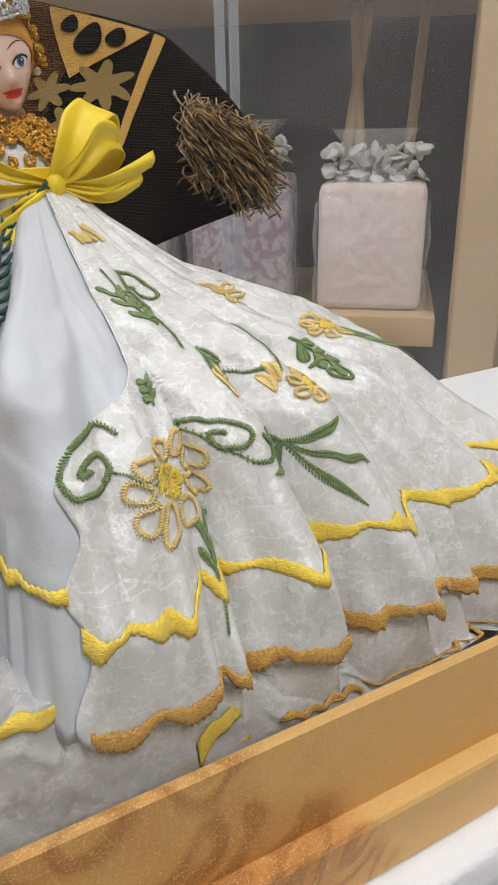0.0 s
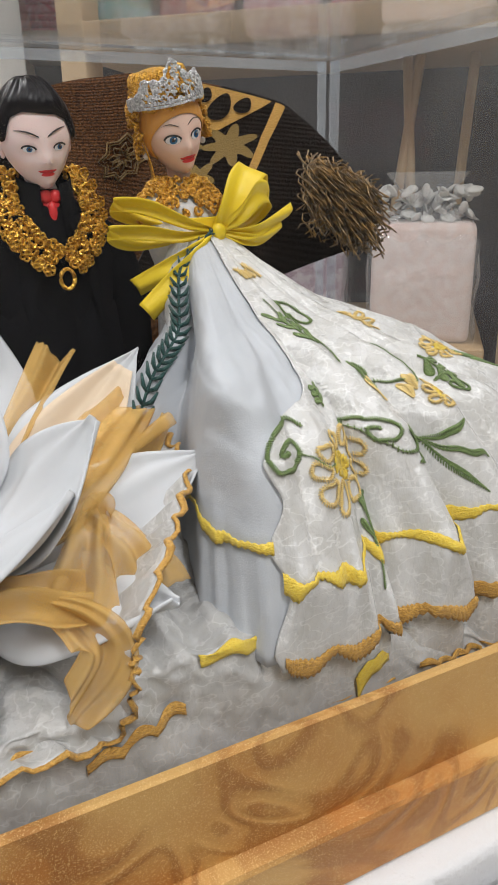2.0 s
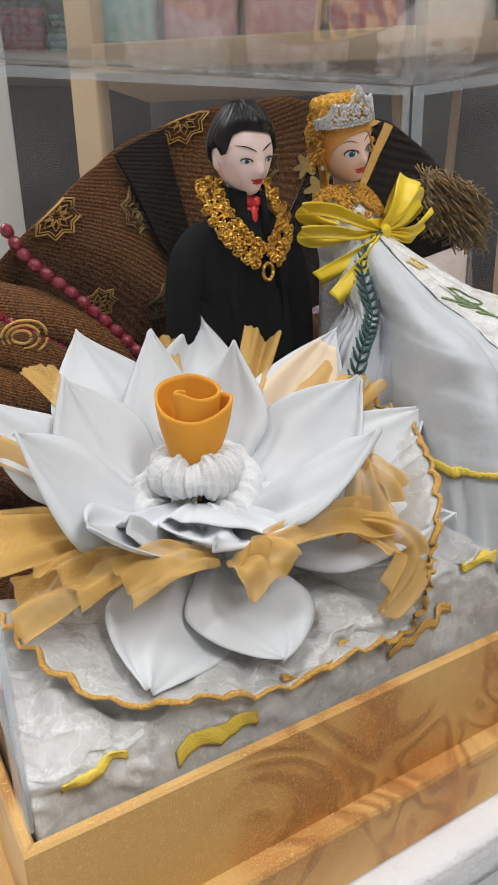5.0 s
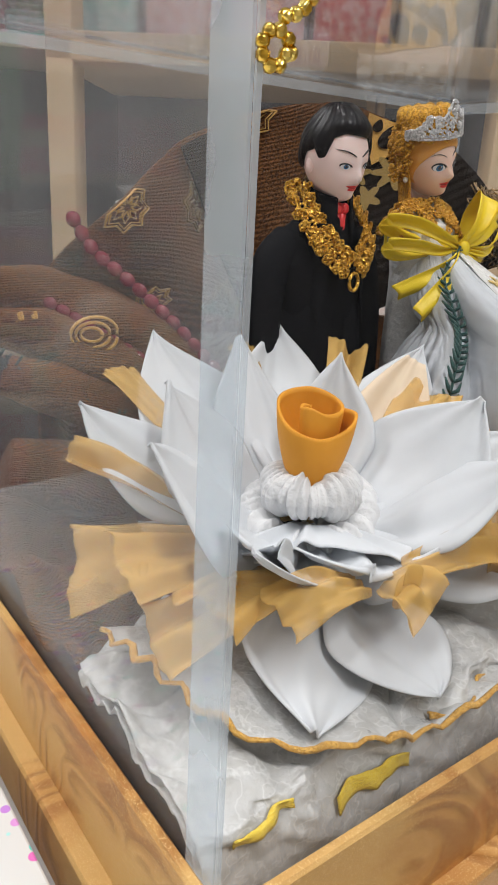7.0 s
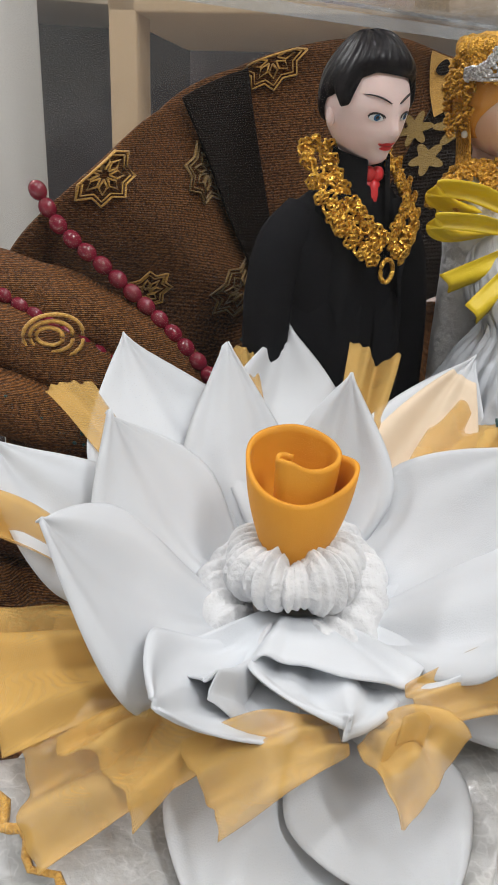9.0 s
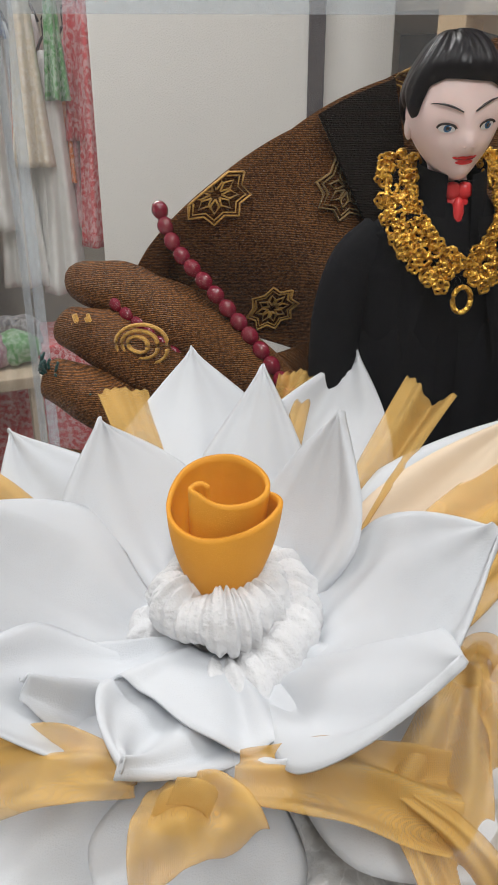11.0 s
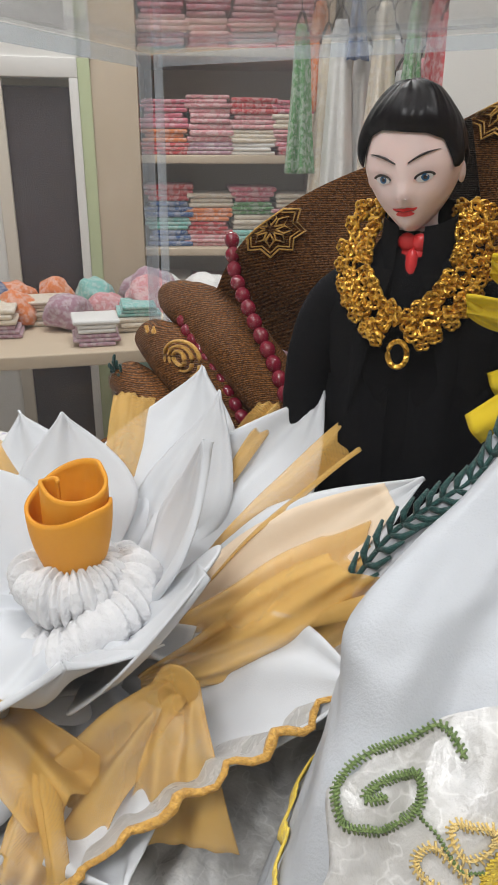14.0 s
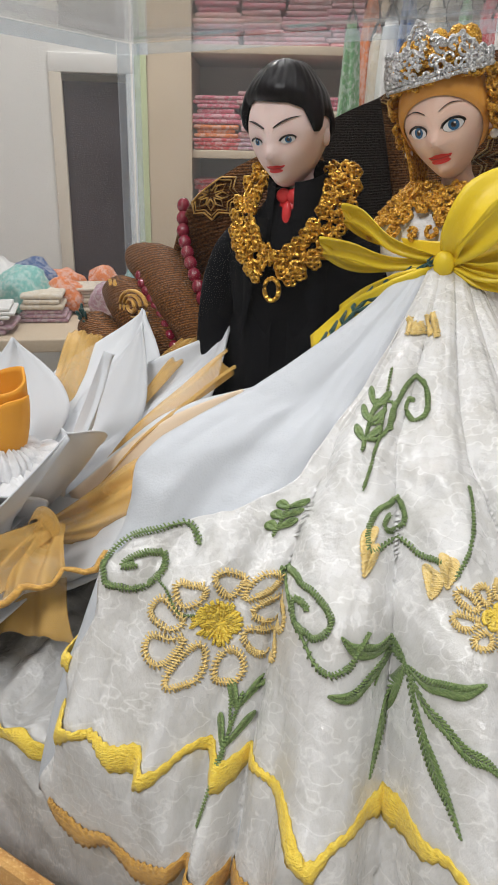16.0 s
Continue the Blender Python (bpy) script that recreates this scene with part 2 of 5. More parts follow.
white_wall = wall_mat("white_paint", (0.80, 0.79, 0.76), (0.74, 0.73, 0.70))
beige_wall = wall_mat("beige_paint", (0.70, 0.64, 0.55), (0.62, 0.56, 0.47))
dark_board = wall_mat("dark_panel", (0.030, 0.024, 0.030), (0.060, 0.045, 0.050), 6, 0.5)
paper_white = wall_mat("white_board", (0.80, 0.80, 0.82), (0.76, 0.77, 0.79), 20, 0.5)


def wood_mat(name, a, b):
    n = Nodes(name)
    g = n.noise(14, 6, 0.6, (1, 8, 0.5))
    n.set(n.mix(g, a, b), 0.55, spec=0.35)
    n.bump(g, 0.0008)
    return n.m


wood = wood_mat("pale_wood", (0.62, 0.47, 0.30), (0.50, 0.35, 0.20))
wood_dull = wood_mat("beige_board", (0.60, 0.50, 0.38), (0.52, 0.42, 0.30))


def clear_mat(name, haze, gloss=1.0, tint=(1, 1, 1)):
    """Clear sheet: it mirrors by Fresnel, passes the rest, and a little milky scatter."""
    m = bpy.data.materials.new(name)
    m.use_nodes = True
    t = m.node_tree
    t.nodes.remove(t.nodes["Principled BSDF"])
    tr, gl, df = (t.nodes.new("ShaderNodeBsdf" + k) for k in ("Transparent", "Glossy", "Diffuse"))
    tr.inputs[0].default_value = (*tint, 1)
    gl.inputs["Roughness"].default_value = 0.03
    df.inputs[0].default_value = (0.8, 0.83, 0.86, 1)
    fr = t.nodes.new("ShaderNodeLayerWeight")
    fr.inputs[0].default_value = 0.5
    pw = t.nodes.new("ShaderNodeMath")
    pw.operation = "POWER"
    pw.inputs[1].default_value = 5.0
    t.links.new(fr.outputs["Facing"], pw.inputs[0])
    ad = t.nodes.new("ShaderNodeMath")
    ad.operation = "MULTIPLY_ADD"
    ad.inputs[1].default_value, ad.inputs[2].default_value = 0.6, 0.025
    t.links.new(pw.outputs[0], ad.inputs[0])
    mul = t.nodes.new("ShaderNodeMath")
    mul.operation = "MULTIPLY"
    mul.inputs[1].default_value = gloss
    t.links.new(ad.outputs[0], mul.inputs[0])
    co = t.nodes.new("ShaderNodeTexCoord")
    ns = t.nodes.new("ShaderNodeTexNoise")
    ns.inputs["Scale"].default_value, ns.inputs["Detail"].default_value = 14, 4
    t.links.new(co.outputs["Object"], ns.inputs["Vector"])
    hz = t.nodes.new("ShaderNodeMath")
    hz.operation = "MULTIPLY"
    hz.inputs[1].default_value = haze * 2
    t.links.new(ns.outputs["Fac"], hz.inputs[0])
    bp = t.nodes.new("ShaderNodeBump")
    bp.inputs["Distance"].default_value = 0.0012
    ns2 = t.nodes.new("ShaderNodeTexNoise")
    ns2.inputs["Scale"].default_value = 9
    t.links.new(co.outputs["Object"], ns2.inputs["Vector"])
    t.links.new(ns2.outputs["Fac"], bp.inputs["Height"])
    t.links.new(bp.outputs[0], gl.inputs["Normal"])
    m1, m2 = t.nodes.new("ShaderNodeMixShader"), t.nodes.new("ShaderNodeMixShader")
    t.links.new(hz.outputs[0], m1.inputs[0])
    t.links.new(tr.outputs[0], m1.inputs[1])
    t.links.new(df.outputs[0], m1.inputs[2])
    t.links.new(mul.outputs[0], m2.inputs[0])
    t.links.new(m1.outputs[0], m2.inputs[1])
    t.links.new(gl.outputs[0], m2.inputs[2])
    t.links.new(m2.outputs[0], t.nodes["Material Output"].inputs["Surface"])
    return m


clear_front = clear_mat("clear_acrylic", 0.003, 0.22)
clear_side = clear_mat("clear_acrylic_hazy", 0.055, 0.7)
# extra milky haze on the top sheet, put in for glare and blur
clear_top = clear_mat("clear_acrylic_glare_haze", 0.095, 1.2)
clear_back = clear_mat("clear_acrylic_clean", 0.042, 0.7)
clear_strip = clear_mat("frosted_glue_strip", 0.22, 1.0, (0.93, 0.97, 1.0))
clear_bag = clear_mat("clear_plastic_bag", 0.16, 1.2)
skin = plastic("doll_skin", (0.86, 0.60, 0.49), 0.38, 0.45, 0.15)
skin_groom = plastic("doll_skin_pale", (0.90, 0.70, 0.66), 0.4, 0.45, 0.15)
hair_black = plastic("black_hair", (0.008, 0.007, 0.009), 0.32, 0.18)
hair_gold = plastic("orange_hair", (0.72, 0.33, 0.06), 0.4, 0.5)
lip_red = plastic("red_paint", (0.80, 0.045, 0.05), 0.35)
eye_white = plastic("white_paint_gloss", (0.85, 0.85, 0.86), 0.2)
eye_blue = plastic("blue_paint", (0.05, 0.16, 0.32), 0.2)
brow_dark = plastic("dark_paint", (0.03, 0.02, 0.02), 0.4)
bead_red = plastic("maroon_bead", (0.20, 0.012, 0.03), 0.15, 0.7)

# ---------- room ----------
tagged(put("floor", box(-3.2, 3.2, -2.6, 3.2, -0.9, -0.8), wall_mat("grey_tile", (0.45, 0.44, 0.42), (0.38, 0.37, 0.36)), False), "grey shop floor", "floor", kind="structure")
tagged(put("ceiling", box(-3.2, 3.2, -2.6, 3.2, 2.0, 2.1), white_wall, False), "white painted ceiling", "ceiling", kind="structure")
for nm, b in (("wall_west", (-3.2, -3.1, -2.6, 3.2)), ("wall_east", (3.1, 3.2, -2.6, 3.2)), ("wall_north", (-3.1, 3.1, 3.1, 3.2)), ("wall_south", (-3.1, 3.1, -2.6, -2.5))):
    tagged(put(nm, box(*b, -0.8, 2.0), beige_wall if nm != "wall_west" else white_wall, False), "plain painted shop wall", "wall", kind="structure")
tagged(put("wall_column", box(-0.36, 0.33, 1.9, 2.2, -0.8, 2.0, 0.004), white_wall, False), "white painted wall column behind the box", "column", kind="structure")
# a dark strip laid on the column to give the shade of a gap
tagged(put("trim", box(.135, .172, 1.885, 1.8985, -0.8, 2.0, 0.002), dark_board, False), "dark strip painted for the shaded gap in the white column", "trim", kind="structure")
for tx, ty, ta in TUBES:
    e = base("ceiling_light", (tx, ty, 1.95), ta, label="white tube light fitting on the ceiling", category="ceiling light", group="ceiling lights")
    bm = box(-.62, .62, -.05, .05, .015, .048, 0.006)
    o = part("fitting", bm, white_wall, e)
    o.matrix_parent_inverse = Matrix.Identity(4)

# ---------- counter ----------
counter = base("counter", (0.5, -0.05, 0.104), label="white shop counter with a rounded bright metal edge", category="counter")
metal = Nodes("brushed_edge").set((0.72, 0.72, 0.72), 0.28, metal=0.8).m
part("worktop", box(-0.16, 1.2, 0.095, 0.43, 0.06, 0.104, 0.003), paper_white, counter, "white laminate top")
bm = bmesh.new()
tube_into(bm, [Vector((-0.16, 0.072, 0.078)), Vector((1.2, 0.072, 0.078))], 0.024, 20)
part("edge_trim", bm, metal, counter, "rounded bright metal edge")
part("cabinet", box(-0.15, 1.19, 0.1, 0.42, -0.8, 0.06), beige_wall, counter)

spots = Nodes("printed_oilcloth")
vc = spots.voronoi(150, out="Color")
vd = spots.voronoi(150)
inkmask = spots.ramp(vd, (0.24, (1, 1, 1)), (0.28, (0, 0, 0)))
sat = spots.t.nodes.new("ShaderNodeHueSaturation")
sat.inputs["Saturation"].default_value = 1.5
spots.link(vc, sat.inputs["Color"])
spots.set(spots.mix(spots.math("MULTIPLY", inkmask, 0.8), (0.78, 0.79, 0.79), sat.outputs[0]), 0.4)
side = base("side_table", (-0.6, 0.3, 0.09), label="low table under a white oilcloth printed with small coloured pictures", category="table")
part("tabletop", box(-1.3, -0.163, -0.1, 0.43, 0.095, 0.1215, 0.003), wood_dull, side)
part("oilcloth", box(-1.31, -0.1605, -0.11, 0.44, 0.122, 0.1245, 0.001), spots.m, side, "white oilcloth with small coloured pictures")
for lx, ly in ((-1.25, -.05), (-.22, -.05), (-1.25, .38), (-.22, .38)):
    part("leg", box(lx - .02, lx + .02, ly - .02, ly + .02, -0.8, 0.095, 0.003), wood_dull, side)

# ---------- tray ----------
X0, X1, Y0, Y1, RIM = -0.148, 0.196, 0.1115, 0.370, 0.165
tray = base("gift_tray", (0.02, 0.24, 0.104), label="gold embossed card tray under a clear gift box", category="tray")


def tray_side(a, b, inward):
    """One side of the tray: an upright wall with a rounded top and a stepped plinth below."""
    a, b, w = Vector(a), Vector(b), Vector(inward)
    prof = [(0.0032, 0.112), (0.0032, RIM - .0008), (0.0026, RIM), (0.0008, RIM), (0, RIM - .0008), (0, 0.1285), (-0.0052, 0.1275), (-0.006, 0.1262), (-0.006, 0.105), (-0.005, 0.1042), (0.0032, 0.1042)]
    n = len(prof)

    def f(u, v):
        d, z = prof[int(round(v * n)) % n]
        along = (b - a).normalized()
        p = a.lerp(b, u) + w * d
        p += along * (d if u < 0.5 else -d) * (1 if u in (0, 1) else 0)
        p += w * 0.00012 * nz(p.x, p.y, z, 30)
        return Vector((p.x, p.y, z))
    return sheet(f, 40, n, True)


for a, b, w in (((X0, Y0), (X1, Y0), (0, 1)), ((X1, Y0), (X1, Y1), (-1, 0)), ((X1, Y1), (X0, Y1), (0, -1)), ((X0, Y1), (X0, Y0), (1, 0))):
    part("side_panel", tray_side((*a, 0), (*b, 0), (*w, 0)), tray_gold, tray, smooth=False)
part("base_panel", box(X0 + .006, X1 - .006, Y0 + .006, Y1 - .006, 0.1045, 0.112), tray_gold, tray)
liner = base("base_board", (0.02, 0.24, 0.15), label="white card base board inside the tray", category="board")
bm = box(X0 + .030, 0.128, Y0 + .008, Y1 - .008, 0.1465, 0.1495, 0.001)
part("card", bm, paper_white, liner)
part("support_block", box(X0 + .04, 0.12, Y0 + .02, Y1 - .02, 0.1138, 0.1455), paper_white, liner)
part("torn_corner", sheet(lambda u, v: Vector((.135 + .03 * u, .125 + .05 * v, .128 + .016 * u + .004 * v)), 6, 6), paper_white, liner, solid=.0008)
part("dark_lining", box(X0 + .0065, X1 - .0065, Y0 + .0065, Y1 - .0065, 0.1125, 0.1135), dark_board, liner, "dark inner tray lining")

# ---------- clear box ----------
TOP = 0.362
bx = base("clear_box", (0.02, 0.24, RIM), label="clear acrylic display box with frosted glued edges", category="display box")
G = 0.0012
panels = (("front_panel", (X0 + .0065, X1 - .0065, Y0 + .0062, Y0 + .0062 + G, 0.113, TOP), clear_front),
          ("back_panel", (X0 + .0065, X1 - .0065, Y1 - .0062 - G, Y1 - .0062, 0.113, TOP), clear_back),
          ("side_panel", (X0 + .0036, X0 + .0036 + G, Y0 + .0078, Y1 - .0078, 0.113, TOP), clear_side),
          ("side_panel", (X1 - .0055 - G, X1 - .0055, Y0 + .0078, Y1 - .0078, 0.113, TOP), clear_side),
          ("top_panel", (X0 + .0036, X1 - .0055, Y0 + .0062, Y1 - .0062, TOP + .0003, TOP + .0003 + G), clear_top))
for nm, b, m in panels:
    o = part(nm, box(*b), m, bx, smooth=False)
    o.visible_shadow = False
strips = [(X0 + .0026, X0 + .0032, Y0 + .0060, Y0 + .0165), (X0 + .0026, X0 + .0032, Y1 - .016, Y1 - .0066), (X1 - .0052, X1 - .0046, Y1 - .016, Y1 - .0066),
          (X0 + .0030, X0 + .0040, Y0 + .0050, Y0 + .0056), (X0 + .004, X0 + .0085, Y1 - .0058, Y1 - .0052), (X1 - .0125, X1 - .007, Y1 - .0058, Y1 - .0052)]
for b in strips:
    o = part("corner_strip", box(*b, RIM + .0006, TOP), clear_strip, bx, "milky glued corner edge", smooth=False)
    o.visible_shadow = False
for b in ((X0 + .007, X1 - .007, Y1 - .0058, Y1 - .0052, TOP - .005, TOP), (X1 - .0052, X1 - .0046, Y0 + .01, Y1 - .008, TOP - .006, TOP), (X0 + .0026, X0 + .0032, Y0 + .017, Y1 - .017, TOP - .006, TOP),
          (X0 + .007, X1 - .007, Y1 - .012, Y1 - .0066, TOP + .0017, TOP + .0022)):
    o = part("top_strip", box(*b), clear_strip, bx, "milky glued top edge", smooth=False)
    o.visible_shadow = False

# gold beaded corner ornament on the box's front
orn = base("corner_ornament", (X0 + .006, Y0 + .004, .335), label="gold beaded filigree ornament glued on the box corner", category="ornament")
bm = bmesh.new()


def bead_line(bm, pts, r):
    pts = [Vector(p) for p in pts]
    dist = 0
    ball_into(bm, pts[0], r, r, r, seg=8)
    tube_into(bm, pts, r * .55, 5)
    for a, b in zip(pts, pts[1:]):
        dist += (b - a).length
        if dist > r * 1.5:
            ball_into(bm, b, r, r, r, seg=8)
            dist = 0


oy = Y0 + .0045
for cx, cz, rr, a0, a1 in ((.0065, .333, .0062, -1.5, 4.5), (.0105, .352, .0095, 2.2, 8.0), (.026, .343, .0075, 0.3, 5.6), (.0455, .351, .008, 1.0, 6.6), (.0055, .3225, .0028, 0, 6.2)):
    bead_line(bm, [(X0 + cx + rr * (1 - .35 * i / 60) * math.cos(lerp(a0, a1, i / 60)), oy, cz + rr * (1 - .35 * i / 60) * math.sin(lerp(a0, a1, i / 60))) for i in range(61)], .0011)
part("beading", bm, gold_metal, orn)

# ---------- gift wrap: brown woven cloth, folded into a fan ----------
PIV = Vector((0.03, 0.338, 0.212))
FAN_A = (20, 35, 49, 65, 82, 104, 122, 137, 152, 162)
FAN_R = (.150, .163, .166, .151, .136, .125, .123, .128, .135, .138)


def fan(a, p):
    """A point of the fan: a in degrees from the right, p from the pinched middle (0) to the rim (1)."""
    r = table(a, FAN_A, FAN_R) * (0.12 + 0.88 * p)
    fold = math.sin(math.radians(a) * 7.0 + 0.6) * 0.0095 * p ** .7
    fwd = 0.020 * p * p * (0.5 + 0.5 * math.cos(math.radians(2 * (a - 90) + 180)))
    fwd += 0.022 * p * p * max(0, (60 - a) / 40)
    y = PIV.y - fwd + fold + 0.003 * nz(a * .06, p * 3, 2)
    ar = math.radians(a)
    return Vector((PIV.x + r * math.cos(ar), min(y, Y1 - .012), PIV.z + r * math.sin(ar)))


songket_thing = base("songket_cloth", (.03, .335, .15), label="brown woven songket cloth with gold motifs folded into a fan", category="folded cloth")
part("fan_fold", sheet(lambda u, v: fan(lerp(58, 162, u), v), 130, 40), songket, songket_thing, "brown woven cloth", solid=.0012)
part("fan_fold", sheet(lambda u, v: fan(lerp(22, 58, u), v) + Vector((0, -.001, 0)), 50, 40), songket_black, songket_thing, "black woven cloth", solid=.0012)
part("dark_pleat", sheet(lambda u, v: fan(lerp(103, 117, u), v * .99) + Vector((0, -.0045 - .002 * math.sin(u * 3.1), 0)), 24, 40), songket_black, songket_thing, "black woven pleat", solid=.001)
# the foot of the cloth, down to the board
part("cloth_foot", sheet(lambda u, v: Vector((lerp(-.10, .165, u) + .004 * nz(u * 9, v), lerp(.318, .345, .5 + .5 * math.sin(u * 25)) - .004 * v, lerp(.235, .1505, v))), 90, 12), songket, songket_thing, solid=.0012)


part("cloth_foot", sheet(lambda u, v: Vector((lerp(-.1415, -.085, u), lerp(.185, .330, v) + .006 * nz(u * 4, v * 6, 3), .166 + .010 * v + .007 * math.sin(v * 17 + u * 4) + .006 * nz(u * 5, v * 9, 5))), 30, 60), songket, songket_thing, solid=.0012)


def roll(pts, r, flat=.8):
    bm = bmesh.new()
    c = curve_pts(pts, 26)
    tube_into(bm, c, lambda s: r * (0.55 + .45 * math.sin(math.pi * min(1, .12 + s * .88))), 18, 0, flat)
    for v in bm.verts:
        v.co += Vector((nz(*v.co, 60), nz(*(v.co + Vector((3, 0, 0))), 60), nz(*(v.co + Vector((0, 5, 0))), 60))) * .0018
    return bm


part("cloth_roll", roll(((-.115, .335, .262), (-.095, .322, .258), (-.07, .308, .247), (-.045, .296, .23), (-.03, .29, .215)), .0145), songket, songket_thing, "rolled fold tied with beads")
part("cloth_roll", roll(((-.119, .318, .247), (-.1, .308, .243), (-.075, .298, .23), (-.05, .29, .21)), .0135), songket, songket_thing)
part("cloth_roll", roll(((-.124, .303, .231), (-.105, .296, .226), (-.08, .288, .212), (-.06, .28, .19)), .013), songket, songket_thing)
part("cloth_roll", roll(((-.128, .29, .20), (-.1, .285, .19), (-.07, .28, .175)), .018), songket, songket_thing)


def on_fan(a, p, size, shapes):
    """Draws closed and open lines on the fan round (a, p); the lines are in units of size."""
    bm = bmesh.new()
    r = table(a, FAN_A, FAN_R)
    for line, w in shapes:
        pts = []
        for x, z in line:
            da = math.degrees(x * size / (r * p))
            pts.append(fan(a - da, min(.995, p + z * size / r)) + Vector((0, -.0016, 0)))
        tube_into(bm, pts, w, 6, 0, .6)
    return bm


def star(rad, n=8, depth=.25, rot=0.0):
    return [(rad * (1 - depth * (k % 2)) * math.cos(rot + math.pi * k / n), rad * (1 - depth * (k % 2)) * math.sin(rot + math.pi * k / n)) for k in range(2 * n + 1)]


def petal_line(ang, r0, r1, w):
    c, s = math.cos(ang), math.sin(ang)
    loop = [(r0, 0), (lerp(r0, r1, .5), w), (r1, 0), (lerp(r0, r1, .5), -w), (r0, 0)]
    return [(c * x - s * y, s * x + c * y) for x, y in loop]


dull_gold = thread("dull_gold_thread", (0.16, 0.09, 0.02), (0.34, 0.2, 0.05))
for a, p, size, mat in ((138.5, .965, .0125, thread_gold), (117, .73, .0135, dull_gold), (98, .985, .0125, thread_gold), (152, .55, .01, thread_gold), (75, .7, .0125, dull_gold), (128, .3, .012, dull_gold)):
    shapes = [(star(1.0), .0007), (star(.84), .0005)] + [(petal_line(2 * math.pi * k / 8, .15, .62, .13), .0006) for k in range(8)]
    part("woven_motif", on_fan(a, p, size, shapes), mat, songket_thing, "gold woven star motif")
# filled gold shapes on the black part


def fan_patch(f, nu, nv, lift):
    """A raised woven shape on the fan; f gives (a, p)."""
    return sheet(lambda u, v: fan(*f(u, v)) + Vector((0, -lift, 0)), nu, nv)


def blob(a, p, da, dp, lean=0.0):
    def f(u, v):
        t = 2 * math.pi * u
        taper = 1 - .35 * math.sin(t)
        return a + v * da * math.cos(t) * taper + lean * v * math.sin(t), min(.995, p + v * dp * math.sin(t))
    return f


def star_shape(a, p, size, n, sharp):
    def f(u, v):
        t = 2 * math.pi * u
        r = v * size * (1 - sharp * (.5 + .5 * math.cos(n * t)))
        return a + r * math.cos(t) * 6.0, min(.99, p + r * math.sin(t) * .105)
    return f


olive = thread("olive_gold_thread", (0.20, 0.12, 0.02), (0.36, 0.23, 0.05))
part("woven_motif", fan_patch(lambda u, v: (lerp(lerp(64, 50.5, u), 57, v ** 1.25), lerp(.992, .795, v)), 24, 24, .0020), thread_gold, songket_thing, "gold tulip motif")
for a_, p_, da_, dp_ in ((60.3, .955, 1.2, .028), (57.0, .925, 1.7, .052), (53.8, .95, 1.2, .030)):
    part("woven_motif", fan_patch(blob(a_, p_, da_, dp_), 24, 6, .0030), songket_black, songket_thing, "black teardrop in the gold motif")
part("woven_motif", fan_patch(lambda u, v: (table(u, (0, .35, .7, 1), (49.2, 47.8, 45.8, 43.5)) + (v - .5) * 1.5, lerp(.992, .66, u)), 40, 4, .0022), thread_gold, songket_thing, "gold woven band")
for a_, p_, s_, n_ in ((52.0, .80, .80, 7), (59.5, .74, .62, 6), (54, .66, .6, 5)):
    part("woven_motif", fan_patch(star_shape(a_, p_, s_, n_, .5), 84, 8, .0022), olive, songket_thing, "olive gold leaf motif")
# paisley on the roll
bm = bmesh.new()
for k in range(3):
    s = 1 - k * .3
    tube_into(bm, [Vector((-.092 + s * .011 * math.cos(a) + .004 * s * math.sin(a * .5), .2925 - .002 * math.cos(a), .247 + s * .007 * math.sin(a))) for a in (i / 24 * 6.1 for i in range(25))], .0011, 6, 0, .6)
for k in range(9):
    tube_into(bm, [Vector((-.116 + k * .0008, .3065 - k * .0004, .2515 + .004 * math.sin(k))), Vector((-.112 + k * .0008, .305, .2395))], .0007, 5)
part("woven_motif", bm, thread_gold, songket_thing, "gold paisley motif")

# fringe
bm = bmesh.new()
rf = random.Random(8)
for k in range(520):
    t = rf.random() ** .8
    root = Vector((lerp(.131, .157, t), lerp(.286, .275, t), lerp(.311, .296, t))) + Vector((rf.uniform(-.005, .005), rf.uniform(-.008, .006), rf.uniform(-.007, .004)))
    d = Vector((rf.uniform(-.006, .008), rf.uniform(-.006, .004), rf.uniform(-.029, -.008)))
    ph, cr = rf.uniform(0, 6.3), rf.uniform(.0014, .0040)
    tube_into(bm, [root + d * q / 9 + cr * Vector((math.cos(ph + q * 1.25), math.sin(ph + q * 1.25), .5 * math.sin(q * 1.1 + ph))) for q in range(10)], .00042, 3)
fr_mat = thread("brown_fringe", (0.018, 0.010, 0.004), (0.42, 0.23, 0.05), 160)
part("fringe", bm, fr_mat, songket_thing, "curly brown and gold thread fringe")


def beads(pts, r):
    """A string of beads, all of one strand."""
    e = base("bead_string", pts[0], label="string of maroon wooden beads tied round the cloth", category="bead string", group="bead strings")
    c = curve_pts(pts, 200)
    dist, last = 0, c[0]
    for p in c:
        if (p - last).length >= r * 1.75 or p is c[0]:
            d = (p - last).normalized() if p is not c[0] else (c[3] - c[0]).normalized()
            q = d.to_track_quat("Z", "Y").to_matrix().to_4x4()
            part("bead", ball_into(bmesh.new(), p, r * .85, r * .85, r * 1.0, 0, 12, q), bead_red, e)
            last = p
    return e


